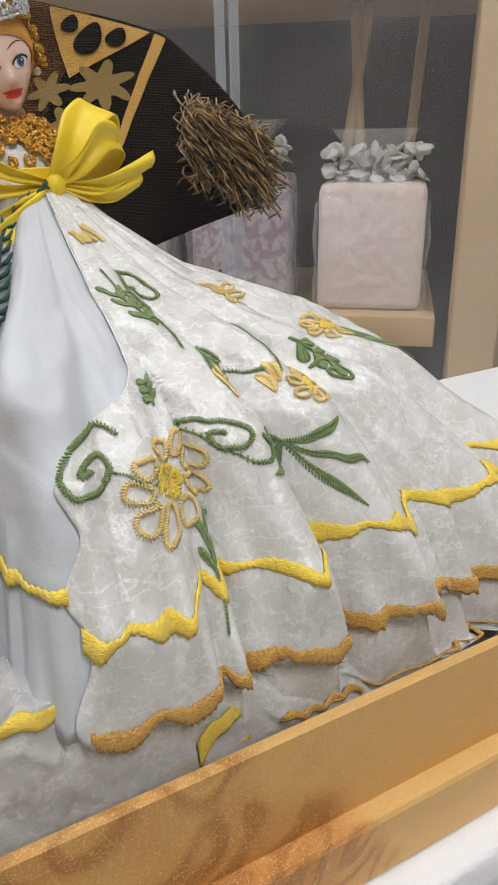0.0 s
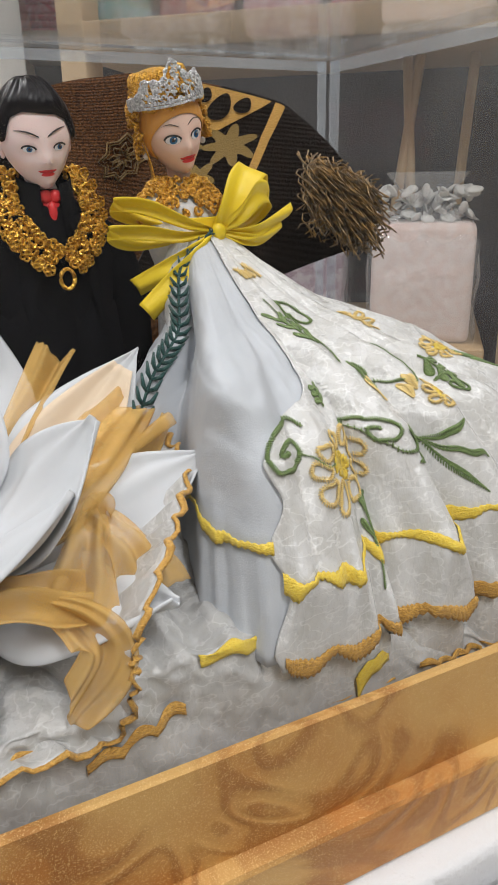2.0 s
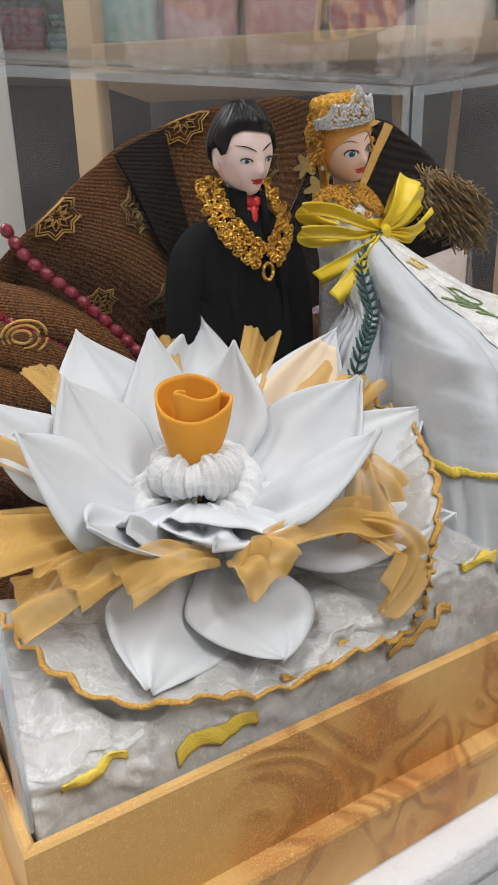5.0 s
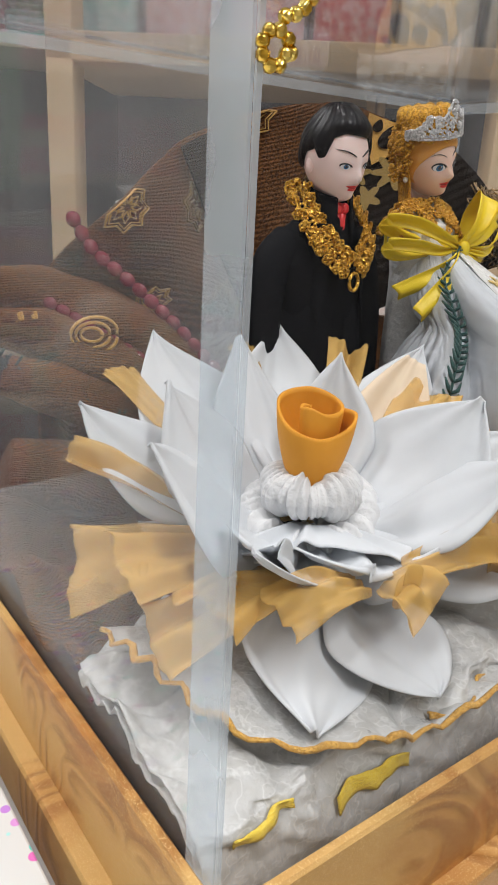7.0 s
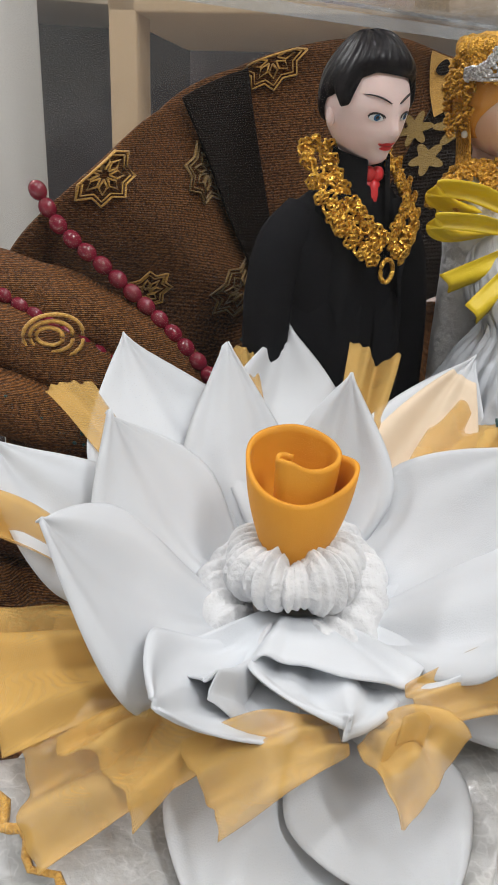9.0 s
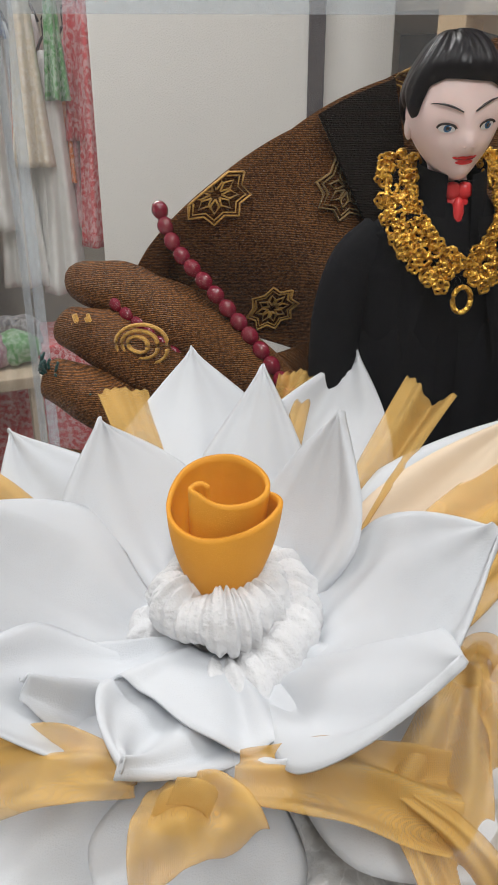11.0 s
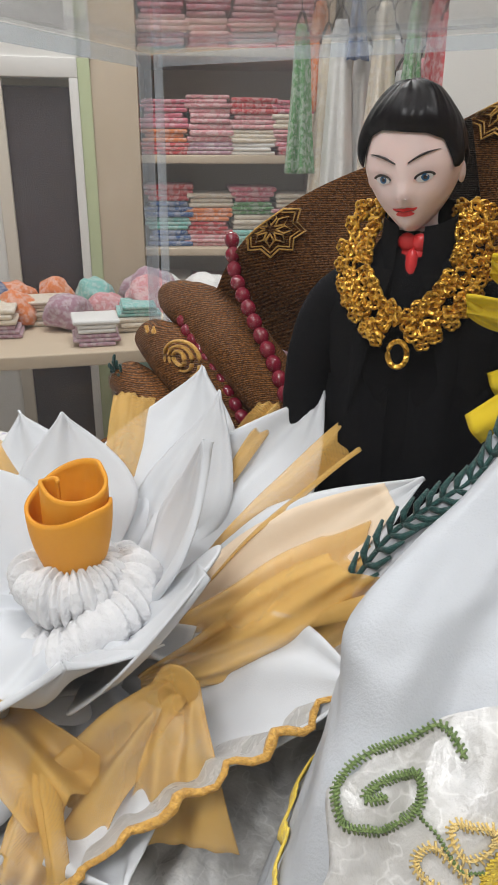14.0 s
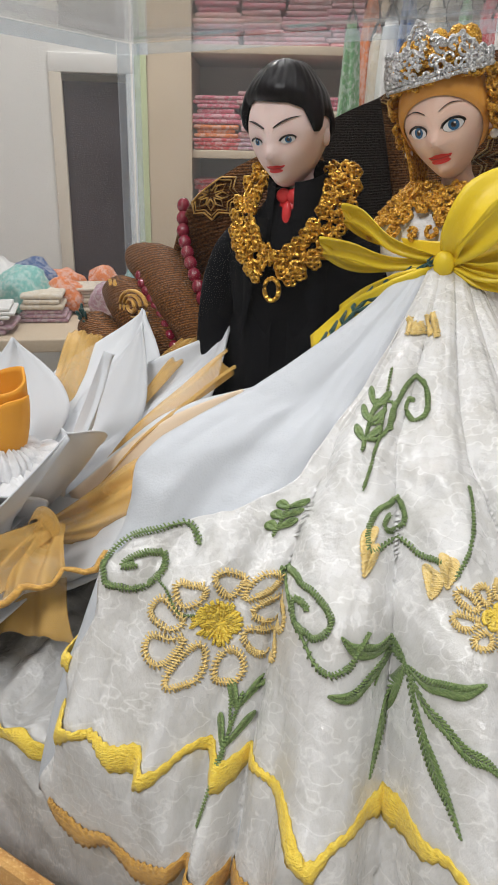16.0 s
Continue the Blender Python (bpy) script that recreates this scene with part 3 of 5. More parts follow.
beads(((-.084, .324, .289), (-.0785, .316, .277), (-.066, .305, .264), (-.054, .297, .251), (-.045, .29, .240), (-.037, .283, .228), (-.034, .278, .215)), .0036)
beads(((-.108, .325, .266), (-.1, .311, .257), (-.086, .302, .2475), (-.07, .293, .236), (-.055, .285, .222), (-.045, .279, .208)), .0032)
yarn = base("green_yarn", (-.11, .29, .21), label="dark green yarn tuft beside the cloth roll", category="yarn")
bm = bmesh.new()
for k in range(90):
    t = k / 89
    p = Vector((lerp(-.128, -.085, t), lerp(.300, .282, t), lerp(.236, .212, t)))
    tube_into(bm, [p, p + Vector((rf.uniform(-.003, .004), -.003 + rf.uniform(-.003, .001), rf.uniform(.001, .008)))], .0006, 4)
part("tuft", bm, thread_dark, yarn)
yarn = base("green_yarn", (-.025, .283, .22), label="dark green yarn tuft beside the groom doll", category="yarn")
bm = bmesh.new()
for k in range(70):
    t = k / 69
    p = Vector((lerp(-.030, -.020, t), .283, lerp(.225, .245, t)))
    tube_into(bm, [p, p + Vector((rf.uniform(-.006, .006), -.003, rf.uniform(-.001, .006)))], .0006, 4)
part("tuft", bm, thread_dark, yarn)

# ---------- dolls ----------


def head_into(bm, m, size, mats, female):
    """A doll's head, facing -y, chin at the origin and crown at size; mats are slot numbers: skin, hair, lip, white, iris, brow."""
    sk, hr, lp, wh, ir, bw = mats
    H = size

    def skull(d):
        x, y, z = d
        c = Vector((0, .06 * H, .54 * H))
        rx, ry, rz = (.335 if female else .352) * H, .385 * H, .47 * H
        taper = 1 - (.40 if female else .36) * max(0, -z) ** 1.3
        p = Vector((x * rx * taper, y * ry, z * rz))
        if y < 0:
            nose = math.exp(-((p.x / (.045 * H)) ** 2)) * math.exp(-(((p.z + .205 * H) / (.07 * H)) ** 2)) * .085 * H
            bridge = math.exp(-((p.x / (.05 * H)) ** 2)) * math.exp(-(((p.z + .12 * H) / (.12 * H)) ** 2)) * .028 * H
            socket = sum(math.exp(-(((p.x - s * .135 * H) / (.075 * H)) ** 2)) for s in (-1, 1)) * math.exp(-(((p.z + .10 * H) / (.055 * H)) ** 2)) * .022 * H
            chin = math.exp(-((p.x / (.09 * H)) ** 2)) * math.exp(-(((p.z + .43 * H) / (.08 * H)) ** 2)) * .085 * H
            cheek = sum(math.exp(-(((p.x - s * .17 * H) / (.09 * H)) ** 2)) for s in (-1, 1)) * math.exp(-(((p.z + .24 * H) / (.1 * H)) ** 2)) * .014 * H
            p.y -= nose + bridge - socket + chin + cheek
            p.y -= max(0, -z - .45) * .06 * H
        return c + p

    def f(u, v):
        th, ph = math.pi * u, 2 * math.pi * v
        d = Vector((math.sin(th) * math.sin(ph), math.sin(th) * math.cos(ph), math.cos(th)))
        return skull(d)

    start = len(bm.verts)
    sheet_into(bm, f, 36, 48, sk, True)
    # neck and ears
    tube_into(bm, [Vector((0, .16 * H, .24 * H)), Vector((0, .17 * H, .0)), Vector((0, .20 * H, -.28 * H))], lambda s: (.15 if female else .175) * H * (1 + .25 * max(0, s - .7)), 14, sk)
    for s in (-1, 1):
        ball_into(bm, Vector((s * .330 * H, .10 * H, .46 * H)), .030 * H, .060 * H, .085 * H, sk, 10)

    # hair: a shell a little outside the skull, with its edge drawn as a hairline
    def hair(u, v):
        ph = 2 * math.pi * v
        front = max(0.0, -math.cos(ph))
        if female:
            line = lerp(2.15, 1.25, front ** .6)
        else:
            line = table(abs(ph - math.pi), (0, .5, .85, 1.08, 1.28, 1.45, 1.75, 2.0, 2.4, 3.2), (1.10, 1.10, 1.20, 1.60, 1.62, 1.40, 1.46, 1.78, 1.86, 1.90)) + .12 * math.sin(ph) * front
        th = line * u
        d = Vector((math.sin(th) * math.sin(ph), math.sin(th) * math.cos(ph), math.cos(th)))
        q = skull(d)
        c = Vector((0, .06 * H, .54 * H))
        edge = 1 - u ** 16 * .85
        thick = (.040 + (.045 if not female else .02) * front * math.sin(min(1.57, th * 1.2))) * edge + .004 + (0 if female else .030) * edge * (.5 + nz(2 * math.sin(ph) + 3, 2 * th, 1.7))
        strands = .0025 * math.sin(ph * 26 + 4 * math.sin(th * 3)) * edge * min(1, u * 2.5)
        return c + (q - c) * (1 + (thick + strands) / .42)
    sheet_into(bm, hair, 30, 160, hr, True)
    # painted face: shapes laid on the skull

    def face_pt(x, z, lift=.004):
        """The skull's front at x, z (in head sizes)."""
        zz = (z - .54) / .47
        zz = max(-.98, min(.98, zz))
        taper = 1 - (.40 if female else .36) * max(0, -zz) ** 1.3
        xx = x / (.335 * taper)
        yy = -math.sqrt(max(.001, 1 - min(.98, xx * xx + zz * zz)))
        q = skull(Vector((xx, yy, zz)))
        return Vector((q.x, q.y - lift * H, q.z))

    def patch(cx, cz, w, h, mat, n=14, lift=.005, slant=0.0):
        mid = bm.verts.new(face_pt(cx, cz, lift + .004))
        ring = []
        for k in range(n):
            a = 2 * math.pi * k / n
            x, z = w * math.cos(a), h * math.sin(a)
            ring.append(bm.verts.new(face_pt(cx + x, cz + z + slant * x, lift)))
        for k in range(n):
            bm.faces.new((mid, ring[k], ring[(k + 1) % n])).material_index = mat

    ew, eh = (.072, .043) if female else (.052, .027)
    for s in (-1, 1):
        patch(s * .140, .466, ew * 1.14, eh * 1.22, bw, lift=.003, slant=s * .16)
        patch(s * .140, .456, ew, eh * .98, wh, lift=.007, slant=s * .16)
        patch(s * .140 + .004, .459, eh * .92, eh * .94, ir, lift=.012)
        patch(s * .140 + .004, .459, eh * .45, eh * .48, bw, lift=.016)
        patch(s * .140 + .016, .472, eh * .20, eh * .20, wh, 8, .021)
        # lash line, then the brow
        tube_into(bm, [face_pt(s * .140 + ew * 1.18 * math.cos(q), .462 + s * .16 * ew * math.cos(q) + eh * 1.15 * math.sin(q), .010) for q in (math.pi * k / 10 for k in range(11))], .0075 * H, 5, bw, .5)
        x0, x1, z0, z1, arch = (.055, .235, .575, .605, .030) if female else (.042, .235, .560, .632, .016)
        tube_into(bm, [face_pt(s * lerp(x0, x1, i / 8), lerp(z0, z1, i / 8) + arch * math.sin(math.pi * i / 8), .004) for i in range(9)], lambda q: (.008 if female else .0155) * H * math.sin(math.pi * min(1, .18 + q * .78)), 6, bw, .5)
        ball_into(bm, face_pt(s * .028, .325, .0), .010 * H, .008 * H, .006 * H, sk, 8)
    mw, mh = (.088, 1.0) if female else (.072, .72)
    for k, (cz, h) in enumerate(((.246, .020), (.218, .024))):
        patch(0, cz, mw * (1 - .12 * k), h * mh, lp, 18, .010)
    for s in (-1, 1):
        patch(s * mw * .72, .244, .034, .011, lp, 10, .009, s * .40)
        patch(s * .026, .254, .030, .013 * mh, lp, 10, .011)
    tube_into(bm, [face_pt(lerp(-mw * .95, mw * .95, k / 10), .234 + .010 * abs(k - 5) / 5, .013) for k in range(11)], .0035 * H, 5, bw, .5)
    bm.verts.ensure_lookup_table()
    for v in bm.verts[start:]:
        v.co = m @ v.co


def lathe_into(bm, prof, m, mat=0, n=28, bump=0.0):
    """prof: rows of (z, half width in x, half depth in y, y offset)."""
    start = len(bm.verts)

    def f(u, v):
        s = u * (len(prof) - 1)
        i = min(int(s), len(prof) - 2)
        t = s - i
        t = t * t * (3 - 2 * t)
        z, rx, ry, yo = (lerp(a, b, t) for a, b in zip(prof[i], prof[i + 1]))
        a = 2 * math.pi * v
        return Vector((rx * math.cos(a), yo + ry * math.sin(a), z)) * 1.0 + Vector((nz(a, z * 70, 1), nz(a, z * 70, 5), 0)) * bump
    sheet_into(bm, f, (len(prof) - 1) * 6, n, mat, True)
    bm.verts.ensure_lookup_table()
    for v in bm.verts[start:]:
        v.co = m @ v.co


def groom():
    bm = bmesh.new()
    head = Matrix.Translation((.0041, .2614, .2993)) @ pose(0, 0, 0, 4, -4.8, 1.1)
    head_into(bm, head, .0362, (0, 1, 2, 3, 4, 5), False)
    body = pose(.004, .272, 0, 0, 0, 4)
    lathe_into(bm, [(.151, .026, .016, 0), (.19, .025, .016, 0), (.225, .023, .016, 0), (.255, .024, .0165, -.001), (.276, .027, .016, -.002), (.287, .0245, .0130, -.003), (.2945, .0135, .0100, -.005), (.3010, .0098, .0085, -.003), (.3015, .0075, .0065, -.003)], body, 6, 32, .0006)
    # jacket skirt over the hips, lapels and stand collar
    for s in (-1, 1):
        sheet_into(bm, lambda u, v, s=s: body @ Vector((s * lerp(.003, .024, v) * (1 + .10 * u), -.0170 - .0022 * math.sin(u * 3) + .010 * v * v + .0012 * math.sin(v * 9 + u * 2), lerp(.264, .214, u) - .006 * v)), 14, 10, 6)
        arm = [body @ Vector(q) for q in ((s * .017, -.002, .284), (s * .0255, -.002, .2765), (s * .0305, -.003, .260), (s * .0315, -.005, .232), (s * .0285, -.008, .200))]
        tube_into(bm, curve_pts(arm, 18), lambda q: lerp(.0088, .0072, q), 14, 6)
        ball_into(bm, arm[-1] + Vector((-s * .001, -.003, -.004)), .0045, .005, .0065, 0, 10)
        sheet_into(bm, lambda u, v, s=s: body @ Vector((s * lerp(.004 + .010 * u, .0205 - .005 * u, v), -.0180 + .009 * v * v - .0012, lerp(.292, .262, u) - .012 * (1 - v) * u + .002 * v)), 10, 10, 6)
    # shirt and tie
    ball_into(bm, body @ Vector((0, -.0105, .2935)), .0058, .0045, .0065, 2, 12)
    for dx in (-.0035, .0035):
        ball_into(bm, body @ Vector((dx * .50, -.0135, .2990)), .0026, .0018, .0024, 2, 10)
    ball_into(bm, body @ Vector((0, -.0142, .2930)), .0020, .0016, .0045, 2, 10)
    # the shirt's black stand collar, open a little in front
    sheet_into(bm, lambda u, v: Vector((.0046, .2660, 0)) + Vector((lerp(.0115, .0098, v) * math.sin(lerp(.35, 5.93, u)), -lerp(.0120, .0098, v) * math.cos(lerp(.35, 5.93, u)), lerp(.285, .3065, v) - .0035 * v * math.cos(lerp(.35, 5.93, u)))), 36, 8, 6)
    return put("groom_doll", bm, [skin_groom, hair_black, lip_red, eye_white, eye_blue, brow_dark, black_felt], label="plastic groom doll in a black suit with short black hair", category="doll")


def bride():
    bm = bmesh.new()
    head = Matrix.Translation((.0580, .2580, .3037)) @ pose(0, 0, 0, 2.6, -13.8, .5)
    head_into(bm, head, .0340, (0, 1, 2, 3, 4, 5), True)
    body = pose(.056, .261, 0, 0, 0, 8)
    lathe_into(bm, [(.151, .010, .009, 0), (.24, .012, .010, 0), (.272, .0125, .011, -.001), (.284, .0175, .0145, -.003), (.294, .019, .0125, -.002), (.3005, .012, .008, 0), (.303, .003, .003, 0)], body, 6, 28, .0008)
    # high lace collar, earrings
    tube_into(bm, [head @ Vector((.0068 * math.cos(a), .0055 + .0068 * math.sin(a), -.0030)) for a in (i / 20 * 6.3 for i in range(21))], .0016, 6, 6)
    for s in (-1, 1):
        ball_into(bm, head @ Vector((s * .0122, .003, .0115)), .0013, .0013, .0013, 3, 8)
    return put("bride_doll", bm, [skin, hair_gold, lip_red, eye_white, eye_blue, brow_dark, collar_white], label="plastic bride doll with orange satin headdress and white lace bodice", category="doll")


groom()
bride()


def curls_into(bm, at, count, spread, rnd, r=.0009, size=(.0016, .0032)):
    """Little loops of gold cord, scattered by a placing function."""
    for _ in range(count):
        p, nrm = at(rnd)
        q = nrm.to_track_quat("Z", "Y").to_matrix()
        s = rnd.uniform(*size)
        a0 = rnd.uniform(0, 6.3)
        pts = [p + q @ Vector((s * math.cos(a0 + k * .62), s * math.sin(a0 + k * .62), spread * math.sin(k * 1.3))) for k in range(10)]
        tube_into(bm, pts, r, 5)


rg = random.Random(3)
gb = pose(.004, .272, 0, 0, 0, 4)


LACE = [Vector(q) for q in ((.0128, .0005, .3085), (.0160, -.0085, .2985), (.0140, -.0165, .2890), (.0085, -.0205, .2815), (.0015, -.0232, .2765))]


def lace_pt(s, t, w):
    """A point of the collar's half: t from the nape to the breast, w across the band."""
    c = curve_pts(LACE, 40)
    i = min(39, int(t * 40))
    d = (c[i + 1] - c[i]).normalized()
    across = d.cross(Vector((.35, -.85, .35))).normalized()
    p = c[i] + across * w
    return gb @ Vector((s * p.x, p.y, p.z))


def groom_lace(rnd):
    s, t = rnd.choice((-1, 1)), rnd.random()
    return lace_pt(s, t, rnd.uniform(-.0044, .0044)) + Vector((0, rnd.uniform(-.0012, .0006), 0)), gb.to_3x3() @ Vector((s * .45, -.85, .25)).normalized()


lace = base("gold_lace_collar", (.004, .25, .285), label="gold metallic cord lace collar on the groom doll", category="lace collar")
bm = bmesh.new()
curls_into(bm, groom_lace, 230, .0006, rg, .00055, (.0010, .0019))
# scalloped outline of small five-looped flowers
for s in (-1, 1):
    for k in range(9):
        for w in (-.0046, .0034):
            c = lace_pt(s, (k + .5) / 9, w)
            sd, up_ = gb.to_3x3() @ Vector((.9, s * .35, 0)), Vector((0, -.25, .95))
            for j in range(5):
                a = j * 1.2566 + k
                pts = [c + (sd * math.cos(a) + up_ * math.sin(a)) * .0013 + (sd * math.cos(q) + up_ * math.sin(q)) * .0010 + Vector((0, -.0012, 0)) for q in (i * 1.05 for i in range(7))]
                tube_into(bm, pts, .00050, 5)
part("lace", bm, gold_lace, lace)
bm = bmesh.new()
for s in (-1, 1):
    for w in (-.0030, .0030):
        tube_into(bm, [lace_pt(s, k / 40, w) + Vector((0, -.0004, 0)) for k in range(40)], .0006, 6)
tube_into(bm, [gb @ Vector((.0026 * math.cos(a), -.0242, .2705 + .0036 * math.sin(a))) for a in (k / 16 * 6.3 for k in range(17))], .0008, 6)
part("cord", bm, gold_lace, lace)

bb = pose(.056, .261, 0, 0, 0, 8)


def bride_lace(rnd):
    a = rnd.uniform(-2.6, 2.6)
    t = rnd.random()
    r = lerp(.007, .0215, t ** .7)
    z = lerp(.3035, .290, t ** 1.3) + rnd.uniform(-.001, .001)
    return bb @ Vector((r * math.sin(a), -.001 - r * .78 * math.cos(a), z)), bb.to_3x3() @ Vector((math.sin(a) * .6, -math.cos(a), .6)).normalized()


lace = base("gold_bead_collar", (.052, .24, .296), label="gold glitter bead collar on the bride doll", category="lace collar")
bm = bmesh.new()
curls_into(bm, bride_lace, 260, .0005, rg, .0007, (.0008, .0016))
part("lace", bm, gold_paint, lace)

bh = Matrix.Translation((.0580, .2580, .3037)) @ pose(0, 0, 0, 2.6, -13.8, .5)
H = .0340


def crown_lace(rnd):
    a = rnd.uniform(0, 6.3)
    t = rnd.random()
    front = max(0, -math.cos(a))
    z = lerp(.80 if front > .3 else .35, 1.10, t)
    r = .415 * math.sqrt(max(.03, 1 - max(0, (z - .72) / .44) ** 2))
    return bh @ Vector((r * H * math.sin(a), .06 * H + r * 1.06 * H * math.cos(a) + .03 * H, z * H)), bh.to_3x3() @ Vector((math.sin(a), math.cos(a), .6)).normalized()


hat = base("gold_lace_headdress", (.054, .245, .34), label="gold glitter lace headdress with raised tufts on the bride doll", category="headdress")
bm = bmesh.new()
curls_into(bm, crown_lace, 300, .0006, rg, .0006, (.0008, .0018))
part("lace", bm, gold_paint, hat)
bm = bmesh.new()
for k in range(11):
    a = 2 * math.pi * k / 11
    c = bh @ Vector((.26 * H * math.sin(a), .10 * H + .27 * H * math.cos(a), 1.07 * H))
    ball_into(bm, c, .0028, .0028, .0036, 0, 8)
ball_into(bm, bh @ Vector((0, .1 * H, 1.0 * H)), .0105, .0115, .006, 0, 16)
part("padded_wrap", bm, gold_paint, hat)
part("cloth_tail", sheet(lambda u, v: bh @ Vector((lerp(-.40, -.33, v) * H + .05 * H * math.sin(u * 4), lerp(.02, .28, v) * H, lerp(.62, -.42, u) * H)), 16, 6), gold_paint, hat, solid=.0006)

tiara = base("silver_tiara", (.054, .235, .335), label="silver filigree tiara on the bride's head", category="tiara")
bm = bmesh.new()


def tiara_pt(a, h, out=0.0):
    r = .425 + out
    return bh @ Vector((r * H * math.sin(a), .06 * H - r * 1.03 * H * math.cos(a), (.80 + .05 * (1 - math.cos(a)) + h) * H))


for h in (0, .035):
    tube_into(bm, [tiara_pt(lerp(-1.5, 1.5, k / 40), h) for k in range(41)], .0006, 6)
peak = lambda a: .07 + .33 * max(0, math.cos(a * 1.0)) ** 2 * (.75 + .25 * math.cos(a * 8))
tube_into(bm, [tiara_pt(lerp(-1.5, 1.5, k / 60), peak(lerp(-1.5, 1.5, k / 60))) for k in range(61)], .00055, 6)
for k in range(110):
    a = rg.uniform(-1.4, 1.4)
    h = rg.uniform(.02, peak(a))
    s = rg.uniform(.02, .05)
    tube_into(bm, [tiara_pt(a + s * 2 * math.cos(q * .7), h + s * math.sin(q * .7), .012) for q in range(8)], .00045, 5)
for k in range(15):
    a = lerp(-1.3, 1.3, k / 14)
    ball_into(bm, tiara_pt(a, peak(a) + .01), .0009, .0009, .0009, 0, 8)
part("filigree", bm, silver, tiara)

# ---------- the draped white garment that makes the bride's skirt ----------
GC = Vector((.055, .228, 0))
PRO_R = (.010, .020, .038, .065, .082, .092, .100, .108, .113)
PRO_Z = (.284, .274, .258, .244, .231, .213, .198, .178, .158)
SC_T = (-150, -100, -75, -52, -44, -38, -29, -20, -11, -3, 5, 13, 23, 30, 38, 50, 62, 75, 95, 120, 150)
SC_S = (.36, .38, .46, .66, .57, .54, .80, 1.05, 1.15, 1.02, .98, 1.05, 1.03, 1.09, 1.13, 1.15, 1.16, 1.16, 1.08, .9, .7)


def gown(th, rho, lift=0.0):
    """A point of the skirt: th in degrees from the front, rho along the outline, lift off the cloth."""
    s = sum(table(th + d, SC_T, SC_S) for d in (-3, 0, 3)) / 3
    amt = min(1, rho / .085) ** 1.2
    s = lerp(1.0, s, min(1, rho / .045))
    s += .50 * math.exp(-((th + 22) / 9) ** 2) * math.exp(-((rho - .046) / .024) ** 2)
    s -= .16 * math.exp(-((th + 43) / 8) ** 2) * math.exp(-((rho - .060) / .03) ** 2)
    s += .20 * math.exp(-((th - 92) / 20) ** 2) * math.exp(-((rho - .072) / .022) ** 2)
    low = max(0.0, min(1.0, (rho - .074) / .026))
    s += .36 * low * math.exp(-((th - 66) / 24) ** 2)
    pleat = abs(math.sin(math.pi * (th - 6.5) / 16.5)) ** .7 if th > -13 else .80
    fold = .15 * (pleat - .80) * min(1, max(0, th + 13) / 8) * min(1, rho / .03)
    fold += (.018 * math.sin(math.radians(th) * 31 + rho * 50) + .012 * nz(th * .25, rho * 90, 7)) * amt
    r = rho * (s + fold) + lift
    z = table(rho, PRO_R, PRO_Z) + lift * .6 + .0026 * amt * nz(th * .12, rho * 60, 3) + .0016 * amt * nz(th * .4, rho * 160, 5)
    ruff = max(0, rho - .088) / .025
    r += .0058 * ruff * math.sin(math.radians(th) * 34 + rho * 30 + 2 * math.sin(math.radians(th) * 9)) + .0026 * ruff * math.sin(math.radians(th) * 83 + 2 * math.sin(math.radians(th) * 15))
    t = math.radians(th)
    k = max(0.0, 1 - rho / .05)
    p = GC + Vector((.004 * k + r * math.sin(t), .030 * k - r * math.cos(t), z))
    p.y = max(p.y, Y0 + .0098 - lift)
    p.x = min(p.x, X1 - .008)
    return p


def panel_edge(rho):
    """Where the embroidered panel begins: along the first pleat, then across over the big daisy."""
    return table(rho, (0, .020, .035, .050, .060, .066, .070, .075, .11), (7, 6, 4.5, 3.5, 2, -2, -8, -15, -15.5)) + 1.3 * math.sin(rho * 520) * max(0, min(1, (rho - .07) / .01))


robe = base("draped_prayer_robe", (.055, .2, .15), label="white embroidered prayer robe draped into a wide gathered skirt", category="robe")
part("satin_panel", sheet(lambda u, v: gown(lerp(-150, 13, u), lerp(.010, .1075, v), -.0006), 170, 60), satin, robe, "plain white satin", solid=.0006)
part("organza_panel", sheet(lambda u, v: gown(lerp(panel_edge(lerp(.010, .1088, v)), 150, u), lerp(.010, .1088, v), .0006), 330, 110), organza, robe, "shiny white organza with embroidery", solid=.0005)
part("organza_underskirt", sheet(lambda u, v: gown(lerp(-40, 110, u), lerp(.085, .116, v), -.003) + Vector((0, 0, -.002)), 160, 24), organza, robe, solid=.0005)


def scallop(r0, amp, th0, th1, count, w, mat, label, lift, hem):
    """A stitched band laid round the skirt: a wavy line, or the lobes of a hem."""
    bm = bmesh.new()
    n = count * 44

    def f(u, v):
        th = lerp(th0, th1, u)
        ph = u * count * math.pi
        if hem:
            mid, ww = r0 + amp * abs(math.sin(ph)), w * (.75 + .25 * abs(math.sin(ph)))
        else:
            mid, ww = r0 + amp * math.sin(2 * ph) + amp * .5 * math.sin(3.1 * ph), w * (.66 + .34 * math.sin(2 * ph + 1))
        rib = .00022 * math.sin(u * n * math.pi * 1.0)
        return gown(th, mid + ww * (v - .5) + .00012 * math.sin(u * n * 1.7), lift + .0005 * math.sin(math.pi * v) + rib)
    sheet_into(bm, f, n, 4)
    return part("embroidered_band", bm, mat, robe, label, solid=.0004)


